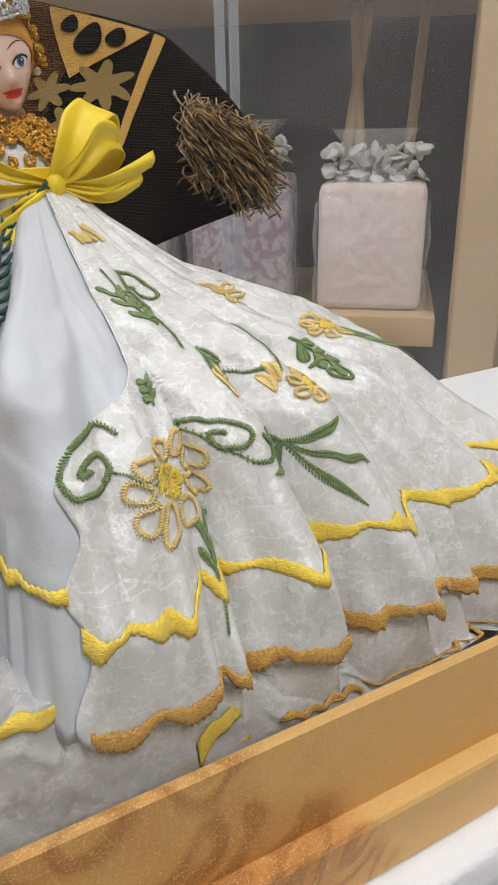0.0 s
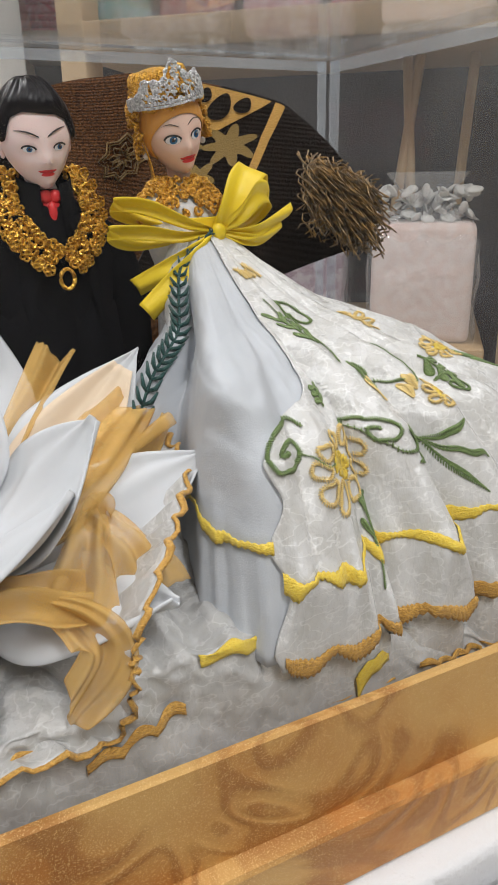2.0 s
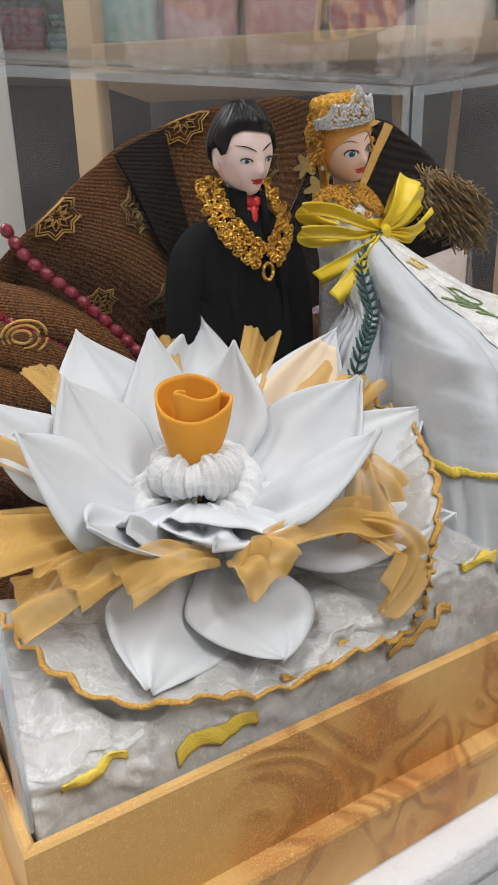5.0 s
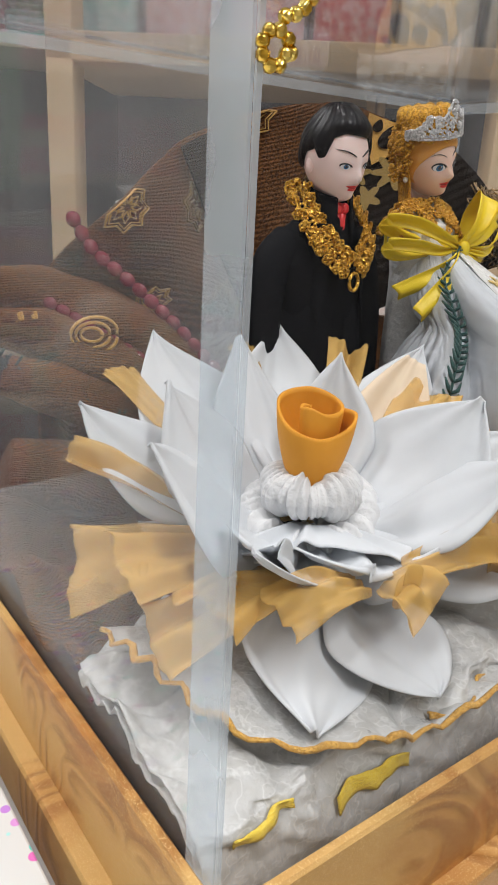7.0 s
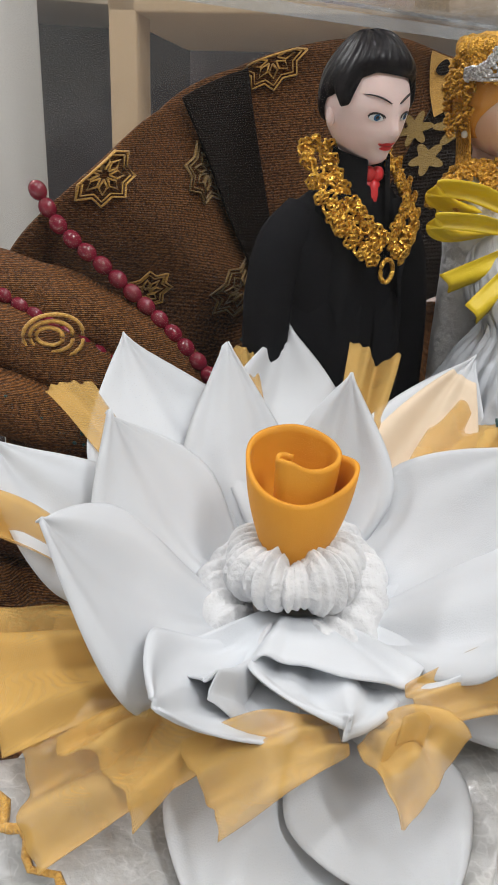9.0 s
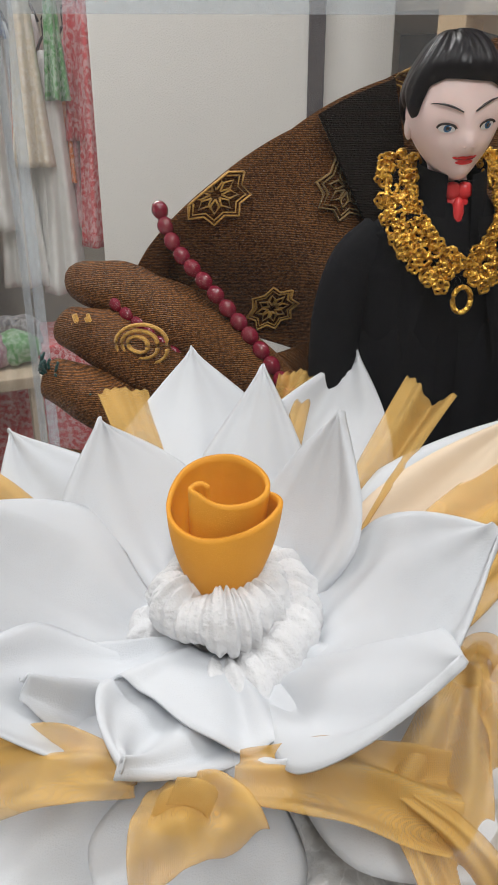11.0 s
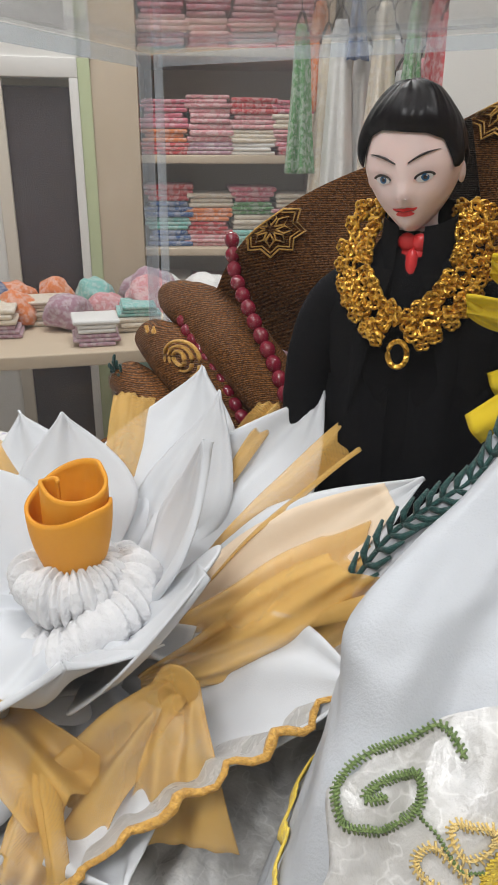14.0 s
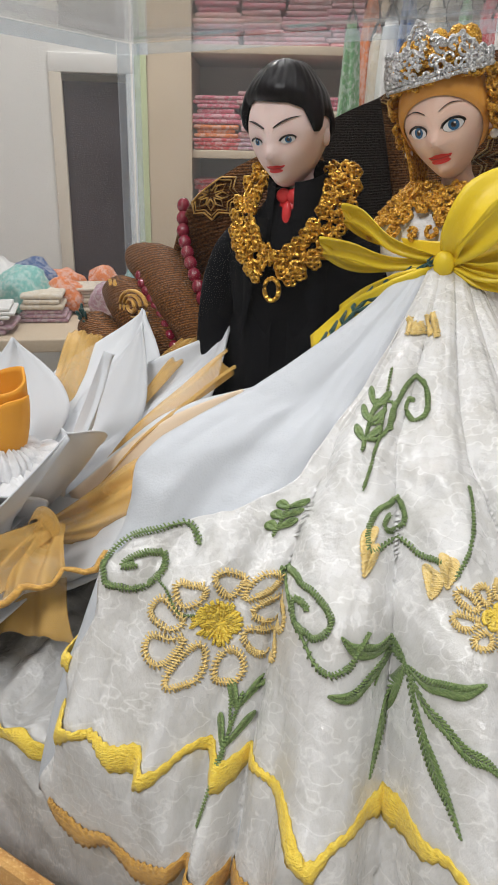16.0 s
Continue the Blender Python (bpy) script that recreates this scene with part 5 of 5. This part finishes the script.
def veil_pt(u, v):
    e = VE[int(round(u * 140))]
    c = FC + Vector((.3 * (e.x - FC.x), .3 * (e.y - FC.y), -.014))
    p = c.lerp(e, v) - Vector((0, 0, .004 * math.sin(math.pi * v)))
    p += Vector((.3, -.4, 1)) * (.0018 * math.sin(v * 5 + u * 37) * v + .0030 * nz(u * 9, v * 3, 6) * v)
    p += Vector((.0012 * math.sin(u * 190), -.0004, .0012 * math.cos(u * 170))) * v ** 4
    p.y = max(p.y, Y0 + .0092)
    return p


part("organza", sheet(veil_pt, 140, 24), organza_sheer, veil, solid=.0004)
bm = bmesh.new()
tube_into(bm, [veil_pt(k / 140, 1.0) + Vector((0, -.0006, .0003)) for k in range(141)], lambda s: .0010 * (1 + .25 * math.sin(s * 800)), 6, 0, .7)
part("border", bm, thread_gold, veil, "gold stitched border")

# crumpled organza with yellow embroidery along the front
pile = base("crumpled_organza", (-.03, .15, .15), label="crumpled white organza with yellow and gold embroidered edges", category="cloth")


def pile_pt(u, v):
    """Cloth that stands up against the clear front and then lies back in soft folds."""
    x = lerp(X0 + .0055, .112, u)
    top = table(x, (-.145, -.12, -.08, -.04, -.012, .03, .07, .112), (.168, .171, .172, .176, .185, .187, .173, .155))
    top += .0035 * nz(u * 14, 3, 1) + .002 * nz(u * 37, 5, 2)
    fold = math.sin(u * 46 + 5 * nz(u * 5, v * 2, 4) + 4 * v) * .5 + nz(u * 22 + v * 5, v * 6, 7)
    small = nz(u * 60 + v * 9, v * 22, 3)
    if v < .34:
        t = v / .34
        y = Y0 + .0096 + .0055 * (1 - math.cos(t * 1.57)) + (.0030 * fold + .0012 * small + .0030) * math.sin(min(1, t * 1.3) * math.pi * .62)
        z = lerp(.1502, top, math.sin(t * 1.57))
    else:
        t = (v - .34) / .66
        y = lerp(Y0 + .0180, .215 if u > .35 else lerp(.190, .215, u / .35), t) + .0028 * fold * (1 - t)
        z = top + .010 * t + (.0042 * fold + .0020 * small) * math.sin(min(1, t * 4 + .2) * 1.57)
    return Vector((x, max(y, Y0 + .0094), max(z, .1502)))


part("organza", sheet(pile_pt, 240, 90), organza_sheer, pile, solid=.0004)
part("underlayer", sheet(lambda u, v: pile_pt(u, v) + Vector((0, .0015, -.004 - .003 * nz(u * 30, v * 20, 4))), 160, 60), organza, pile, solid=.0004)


def pile_band(u0, u1, v0, v1, count, w, mat, label, amp=.05, low=.075):
    bm = bmesh.new()
    n = count * 12

    def f(s, k):
        u, v = lerp(u0, u1, s), lerp(v0, v1, s) + amp * abs(math.sin(s * count * math.pi))
        p = pile_pt(u, min(.98, max(low, v + w * (k - .5))))
        return p + Vector((0, -.0012 if low < .05 else 0, .0012 + .0008 * math.sin(math.pi * k)))
    sheet_into(bm, f, n, 6)
    part("embroidered_band", bm, mat, pile, label, solid=.0006)


for u0, u1, v0, v1, n_, w_, gold in ((.57, .67, .27, .24, 2, .055, 0), (.69, .80, .21, .24, 3, .022, 1), (.76, .81, .06, .15, 1, .045, 0), (.44, .55, .11, .13, 3, .022, 1), (.15, .25, .11, .13, 2, .050, 0),
                                     (.29, .40, .21, .18, 3, .022, 1), (.03, .10, .19, .22, 2, .040, 0), (.85, .96, .10, .09, 4, .020, 1)):
    pile_band(u0, u1, v0, v1, n_, w_, thread_gold if gold else thread_yellow, "gold scalloped edging" if gold else "yellow scalloped embroidery", .018, .02)


def tulle_puff(pts, width, seed, label="gathered gold net tulle"):
    """A gathered tulle strip: narrow at its knot, fanning out in soft pleats."""
    c = curve_pts([Vector(q) for q in pts], 40)

    def f(u, v):
        i = int(round(u * 40))
        d = (c[min(40, i + 1)] - c[max(0, i - 1)]).normalized()
        sd = d.cross(Vector((.1, -1, .25))).normalized()
        up = sd.cross(d).normalized()
        w = width * (.14 + .86 * math.sin(u * math.pi / 2) ** .9) * (1 - .35 * u ** 5)
        k = v * 2 - 1
        q = c[i] + d * u * u * (.0035 * math.sin(k * 2.3 + seed) - .004 * k * k) + sd * k * w * .5 + up * (.0026 * math.sin(k * 4 + seed + u * 3) + .0010 * math.sin(k * 13 + 2 * seed)) * min(1, u * 3 + .2)
        q.y = max(q.y, Y0 + .0088)
        return q
    part("tulle_puff", sheet(f, 40, 30), tulle, flower, label, solid=.0002)


tulle_puff(((-.036, .1440, .2060), (-.026, .1320, .2030), (-.0225, .1250, .1950), (-.033, .1235, .1830)), .019, 3)
tulle_puff(((-.030, .1720, .2040), (-.012, .1790, .2120), (.002, .1870, .2210), (.017, .1960, .2340)), .026, 6)

# ---------- the shop behind ----------


def fold_stack(at, rz, w, d, colours, group, h=.035):
    """A pile of folded garments; each is a thing."""
    z = at[2]
    for c in colours:
        hh = h * rs.uniform(.8, 1.2)
        bm = bmesh.new()
        n = 3
        for k in range(n):
            dw = rs.uniform(-.012, .012)
            box_into(bm, -w / 2 - dw, w / 2 + dw, -d / 2 + rs.uniform(0, .01), d / 2, hh * k / n + .0004, hh * (k + 1) / n, hh / n * .42)
        ob = put("folded_garment", bm, garment(c), label="folded printed garment in a pile on the shelf", category="garment", group=group)
        ob.matrix_world = pose(at[0], at[1], z, 0, 0, rz + rs.uniform(-4, 4))
        z += hh + .001


GARMENTS = {}


def garment(c):
    """Printed cotton in the given colour."""
    if c not in GARMENTS:
        n = Nodes("printed_cotton")
        spot = n.ramp(n.noise(75, 3, .6), (.46, (0, 0, 0)), (.56, (1, 1, 1)))
        n.set(n.mix(n.math("MULTIPLY", spot, .65), c, tuple(min(.85, v * .5 + .4) for v in c)), .8, spec=.2, sheen=.2)
        n.bump(n.noise(40, 4), .006)
        GARMENTS[c] = n.m
    return GARMENTS[c]


rs = random.Random(11)
RED, PINK, ROSE, CREAM, TEAL, ORANGE, BLUE, GREEN, WHITE, MAUVE = (.52, .07, .08), (.62, .28, .30), (.60, .16, .22), (.66, .58, .46), (.22, .50, .46), (.70, .22, .08), (.06, .12, .28), (.12, .30, .12), (.74, .74, .72), (.40, .24, .30)

# wooden shelf unit with stacked goods
SA, SD = 30.0, 2.35


def turned(az, dist, x, y, z):
    """A place seen towards az (degrees left of ahead), dist away, x to the right and y further back."""
    a = math.radians(az)
    return Vector((-math.sin(a) * (dist + y) + math.cos(a) * x, math.cos(a) * (dist + y) + math.sin(a) * x, z))


unit = base("shelf_unit", turned(SA, SD, 0, 0, -.8), SA, label="pale wooden shop shelf unit full of folded goods", category="shelf unit")


def unit_part(name, b, mat, label=""):
    o = part(name, box(*b, .003), mat, unit, label)
    o.matrix_parent_inverse = Matrix.Identity(4)


LEVELS = (.25, .55, .83, 1.10, 1.385, 1.66, 1.95)
for z in LEVELS:
    unit_part("shelf", (-.092, .45, 0, .36, z, z + .024), wood_dull)
for x in (-.12, .45):
    unit_part("upright", (x, x + .028, -.002, .36, 0, 2.3), wood_dull)
unit_part("back_board", (-.12, .478, .362, .372, 0, 2.3), beige_wall)
sets = ((PINK, RED, ORANGE), (ROSE, PINK, CREAM), (MAUVE, PINK, PINK), (TEAL, CREAM, GREEN), (BLUE, TEAL, BLUE), (WHITE, CREAM, PINK), (RED, ORANGE, ROSE))
for li, z in enumerate(LEVELS[:-1]):
    for k in range(4):
        x = -.015 + k * .132
        cs = sets[(k * 3 + li * 2) % 7] if li != 4 else (PINK, ROSE, PINK, RED)
        if li == 4 and k in (0, 1):
            cs = (PINK, PINK, ROSE, ORANGE)
        cs = cs + (rs.choice((PINK, CREAM, RED, ROSE, WHITE)),)
        fold_stack(turned(SA, SD, x, .17, -.8 + z + .0245), SA, .135, .26, cs, "folded goods on the shelf", .042)

# hanging clothes in clear covers


def dress(at, rz, w, h, c, label):
    n_ = rs.uniform(0, 6)

    def f(u, v):
        k = v * 2 - 1
        hw = w * (.32 + .10 * math.sin(min(1, u * 8) * 1.57) + .58 * u ** 1.3)
        return Vector((k * hw, .018 * math.sin(k * 7 + n_ + u) * u - .03 * (1 - k * k), -h * u))
    e = base("hanging_dress", at, rz, label=label, category="dress", group="hanging clothes")
    o = part("garment", sheet(f, 24, 24), garment(c), e, solid=.004)
    o.matrix_parent_inverse = Matrix.Identity(4)
    bm = bmesh.new()
    tube_into(bm, curve_pts(((-w * .4, -.01, -.015), (0, -.01, .03), (w * .4, -.01, -.015)), 10), .004, 6)
    tube_into(bm, curve_pts(((0, -.01, .03), (0, -.01, .07), (.02, -.01, .085), (.02, -.01, .07)), 10), .002, 6)
    o = part("hanger", bm, brow_dark, e)
    o.matrix_parent_inverse = Matrix.Identity(4)
    return e


HUNG = ((-.25, GREEN, .04, .34, .62), (-.215, ORANGE, .045, .25, .68), (-.19, CREAM, .05, .42, .60), (-.155, WHITE, .055, .52, .63), (-.13, TEAL, .035, .22, .34), (-.10, WHITE, .06, .62, .58), (-.07, ORANGE, .03, .2, .50), (-.05, CREAM, .05, .40, .66),
        (-.03, WHITE, .055, .60, .60), (.0, WHITE, .06, .58, .52), (.02, GREEN, .03, .25, .66), (.05, PINK, .05, .44, .55), (.075, RED, .045, .36, .68), (.10, RED, .05, .58, .64), (-.115, BLUE, .03, .16, .70), (.035, ORANGE, .028, .22, .44))
for k, (x, c, w, h, z) in enumerate(HUNG):
    dress(turned(13.5, 2.05, x, .016 * ((k * 5) % 7), z), 13.5, w, h, c, "printed dress on a hanger on the clothes rail")
rail = base("clothes_rail", turned(13.5, 2.05, 0, 0, .72), 13.5, label="thin metal clothes rail on the wall", category="rail")
bm = bmesh.new()
tube_into(bm, [Vector((-.45, .06, .03)), Vector((.22, .06, .03))], .008, 10)
for x in (-.40, .2):
    tube_into(bm, [Vector((x, .06, .03)), Vector((x, .40, .03))], .006, 10)
o = part("bar", bm, metal, rail)
o.matrix_parent_inverse = Matrix.Identity(4)
bx_red = base("storage_box", turned(13.5, 2.0, 0, 0, -.8), 13.5, label="red cloth storage box below the hanging clothes", category="box")
o = part("body", box(-.25, .2, 0, .3, 0, .62, .01), garment(RED), bx_red)
o.matrix_parent_inverse = Matrix.Identity(4)

# doorway with a pale green frame and white wall beside it
door = base("doorway", turned(38.7, 2.3, 0, 0, -.8), 38.7, label="dark doorway with a pale frame", category="doorway")
green_paint = wall_mat("pale_green_paint", (.55, .62, .38), (.5, .56, .34))
# the opening is closed by a near-black sheet, painted for the unlit space beyond
for nm, b, mat in (("unlit_opening_sheet", (-.105, .075, .02, .04, 0, 1.30), dark_board), ("frame", (.075, .10, -.01, .05, 0, 1.32), white_wall), ("frame", (.10, .135, 0, .05, 0, 1.6), green_paint), ("frame", (-.14, -.105, -.01, .05, 0, 1.32), beige_wall), ("side_board", (.135, .265, .01, .05, 0, 1.6), wood_dull), ("lintel", (-.14, .10, -.01, .05, 1.32, 1.37), white_wall)):
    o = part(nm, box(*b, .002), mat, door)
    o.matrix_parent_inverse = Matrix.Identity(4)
o = tagged(put("wall_left", box(-1.3, -.14, .0, .1, 0, 2.8), white_wall, False), "white painted wall beside the doorway", "wall", kind="structure")
o.matrix_world = pose(*turned(38.7, 2.3, 0, 0, -.8), 0, 0, 38.7)
o = tagged(put("wall_above", box(-.14, .14, .0, .1, 1.37, 2.8), white_wall, False), "white painted wall above the doorway", "wall", kind="structure")
o.matrix_world = pose(*turned(38.7, 2.3, 0, 0, -.8), 0, 0, 38.7)
# low table of goods in front of it
low = base("goods_table", turned(41, 1.55, 0, 0, -.8), 41, label="low table with packed goods in front of the doorway", category="table")
o = part("tabletop", box(-.6, .5, 0, .6, .70, .73, .004), wood_dull, low)
o.matrix_parent_inverse = Matrix.Identity(4)
for lx in (-.57, .45):
    for ly in (.03, .55):
        o = part("leg", box(lx, lx + .03, ly, ly + .03, 0, .70, .002), wood_dull, low)
        o.matrix_parent_inverse = Matrix.Identity(4)
for k in range(9):
    fold_stack(turned(41, 1.55, -.5 + k * .11, .1 + .12 * (k % 3), -.8 + .7305), 41, .10, .12, (rs.choice((PINK, TEAL, CREAM, WHITE, ORANGE, MAUVE)), rs.choice((TEAL, CREAM, WHITE))), "packed goods on the table", .03)

# wooden rack with a packed gift behind the box
RA, RD = -40.0, 1.02
rack = base("wooden_rack", turned(RA, RD, 0, 0, -.8), RA, label="pale wooden display rack with packed gifts", category="rack")


def rack_part(name, b, mat, label=""):
    o = part(name, box(*b, .003), mat, rack, label)
    o.matrix_parent_inverse = Matrix.Identity(4)


rack_part("upright", (.082, .142, -.02, .06, 0, 2.4), wood)
rack_part("upright", (.165, .20, .20, .26, 0, 2.4), wood)
rack_part("upright", (-.56, -.52, .0, .06, 0, 2.4), wood)
rack_part("shelf", (-.56, .062, .02, .40, .805, .85), wood)
rack_part("shelf", (-.56, .16, .0, .40, 1.265, 1.305), wood)
rack_part("shelf", (-.56, .42, -.06, -.03, .752, .774), wood)
rack_part("lower_board", (-.56, .42, -.03, -.024, .30, .752), wood_dull)
rack_part("back_board", (-.56, .40, .42, .43, .4, 2.4), dark_board, "dark back panel")
for x, t in ((-.105, 6), (-.045, -4), (.0, 3)):
    bm = bmesh.new()
    tube_into(bm, [Vector((x, .15, .87)), Vector((x + t * .008, .2, 1.262))], .008, 8)
    o = part("dowel", bm, wood, rack)
    o.matrix_parent_inverse = Matrix.Identity(4)


def gift(x, y, z, w, h, c, label):
    """A soft square parcel in a clear bag gathered at the top."""
    e = base("wrapped_gift", turned(RA, RD, x, y, z), RA, label=label, category="wrapped gift", group="wrapped gifts")
    bm = box(-w / 2, w / 2, -w / 3, w / 3, 0, h * .72, .012)
    o = part("parcel", bm, garment(c), e)
    o.matrix_parent_inverse = Matrix.Identity(4)

    def bag(u, v):
        a = 2 * math.pi * u
        s = 1.08 if v < .6 else lerp(1.08, .35, (v - .6) / .25) if v < .85 else lerp(.35, .8, (v - .85) / .15)
        k = max(abs(math.cos(a)), abs(math.sin(a)))
        return Vector((w / 2 * s * math.cos(a) / k + .004 * nz(a * 2, v * 6, z), w / 3 * s * math.sin(a) / k + .006 * math.sin(a * 9) * v, h * v + .001))
    o = part("clear_bag", sheet(bag, 80, 30), clear_bag, e, "crinkled clear bag")
    o.matrix_parent_inverse = Matrix.Identity(4)
    o.visible_shadow = False
    bm = bmesh.new()
    rr = random.Random(int(1000 * abs(x)) + 3)
    for k in range(80):
        q = Matrix.Rotation(rr.uniform(-1.1, 1.1), 4, 'X') @ Matrix.Rotation(rr.uniform(-1.1, 1.1), 4, 'Y')
        ball_into(bm, Vector((rr.uniform(-w * .45, w * .45), rr.uniform(-.03, .02), h * .77 + rr.uniform(-.008, .034))), rr.uniform(.006, .016), rr.uniform(.006, .014), rr.uniform(.0012, .003), 0, 8, q)
    o = part("cloth_flowers", bm, garment(WHITE), e, "white cloth flower topping")
    o.matrix_parent_inverse = Matrix.Identity(4)


gift(-.035, .10, .0503, .15, .245, (.74, .60, .56), "pink and white gift parcel in clear plastic on the rack")
gift(-.23, .12, .0503, .15, .26, (.25, .16, .22), "dark rose gift parcel in clear plastic on the rack")
gift(-.42, .12, .0503, .15, .25, (.30, .30, .36), "grey gift parcel in clear plastic on the rack")
for k in range(6):
    gift(-.50 + k * .125, .10, .5053, .11, .16, rs.choice((PINK, RED, TEAL, CREAM, MAUVE)), "coloured gift parcel in clear plastic on the upper shelf")

# dark recess with goods between the column and the rack
rec = base("dark_cabinet", (.75, 1.75, -.8), -20, label="dark cabinet with packed goods behind the box", category="cabinet")
for nm, b, mat in (("back", (-.5, .55, .5, .52, 0, 2.3), dark_board), ("shelf", (-.5, .55, .1, .5, .62, .645), wood_dull), ("shelf", (-.5, .55, .1, .5, 1.40, 1.43), wood_dull), ("side", (-.52, -.5, .1, .52, 0, 2.3), wood_dull)):
    o = part(nm, box(*b, .002), mat, rec)
    o.matrix_parent_inverse = Matrix.Identity(4)
for k in range(7):
    a = math.radians(-20)
    x = -.42 + k * .135
    px, py = .75 + math.cos(a) * x - math.sin(a) * .25, 1.75 + math.sin(a) * x + math.cos(a) * .25
    fold_stack(Vector((px, py, .6302)), -20, .12, .2, (rs.choice((RED, PINK, TEAL, CREAM)), rs.choice((WHITE, RED, GREEN))), "packed goods in the cabinet", .05)
    fold_stack(Vector((px, py, -.1545)), -20, .12, .2, (rs.choice((MAUVE, BLUE, (.2, .2, .22))), rs.choice((BLUE, MAUVE, (.3, .3, .32))), BLUE), "packed goods in the cabinet", .06)


def packed_bag(at, r, c, label):
    """A soft crumpled bag of goods."""
    bm = bmesh.new()
    bmesh.ops.create_icosphere(bm, subdivisions=3, radius=1)
    s = rs.uniform(0, 50)
    for v in bm.verts:
        k = 1 + .35 * nz(*(v.co * 1.6 + Vector((s, 0, 0)))) + .12 * nz(*(v.co * 5 + Vector((0, s, 0))))
        v.co = Vector((v.co.x * r * k, v.co.y * r * .8 * k, max(-.55, v.co.z) * r * .85 * k))
    low = min(v.co.z for v in bm.verts)
    ob = put("packed_bag", bm, garment(c), label=label, category="bag", group="packed bags")
    ob.matrix_world = pose(at[0], at[1], at[2] - low, 0, 0, rs.uniform(0, 360))


for k in range(20):
    packed_bag(turned(41, 1.55, -.52 + (k % 10) * .105 + rs.uniform(-.03, .03), .28 + .2 * (k // 10) + rs.uniform(-.04, .04), -.0693), rs.uniform(.045, .085), rs.choice((WHITE, CREAM, PINK, TEAL, ORANGE, MAUVE, WHITE, BLUE)), "crumpled bag of goods on the low table")
# a second low table with bags in front of the shelf unit
low2 = base("goods_bench", turned(24, 1.75, 0, 0, -.8), 24, label="wooden bench with bags of goods before the shelves", category="bench")
o = part("seat", box(-.34, .26, 0, .42, .58, .61, .004), wood_dull, low2)
o.matrix_parent_inverse = Matrix.Identity(4)
for lx in (-.31, .21):
    for ly in (.03, .36):
        o = part("leg", box(lx, lx + .03, ly, ly + .03, 0, .58, .002), wood_dull, low2)
        o.matrix_parent_inverse = Matrix.Identity(4)
for k in range(14):
    packed_bag(turned(24, 1.75, -.29 + (k % 7) * .085 + rs.uniform(-.02, .02), .1 + .2 * (k // 7) + rs.uniform(-.04, .04), -.1893), rs.uniform(.05, .085), rs.choice((WHITE, CREAM, GREEN, BLUE, MAUVE, PINK, (.15, .14, .14), TEAL)), "crumpled bag of goods on the bench")
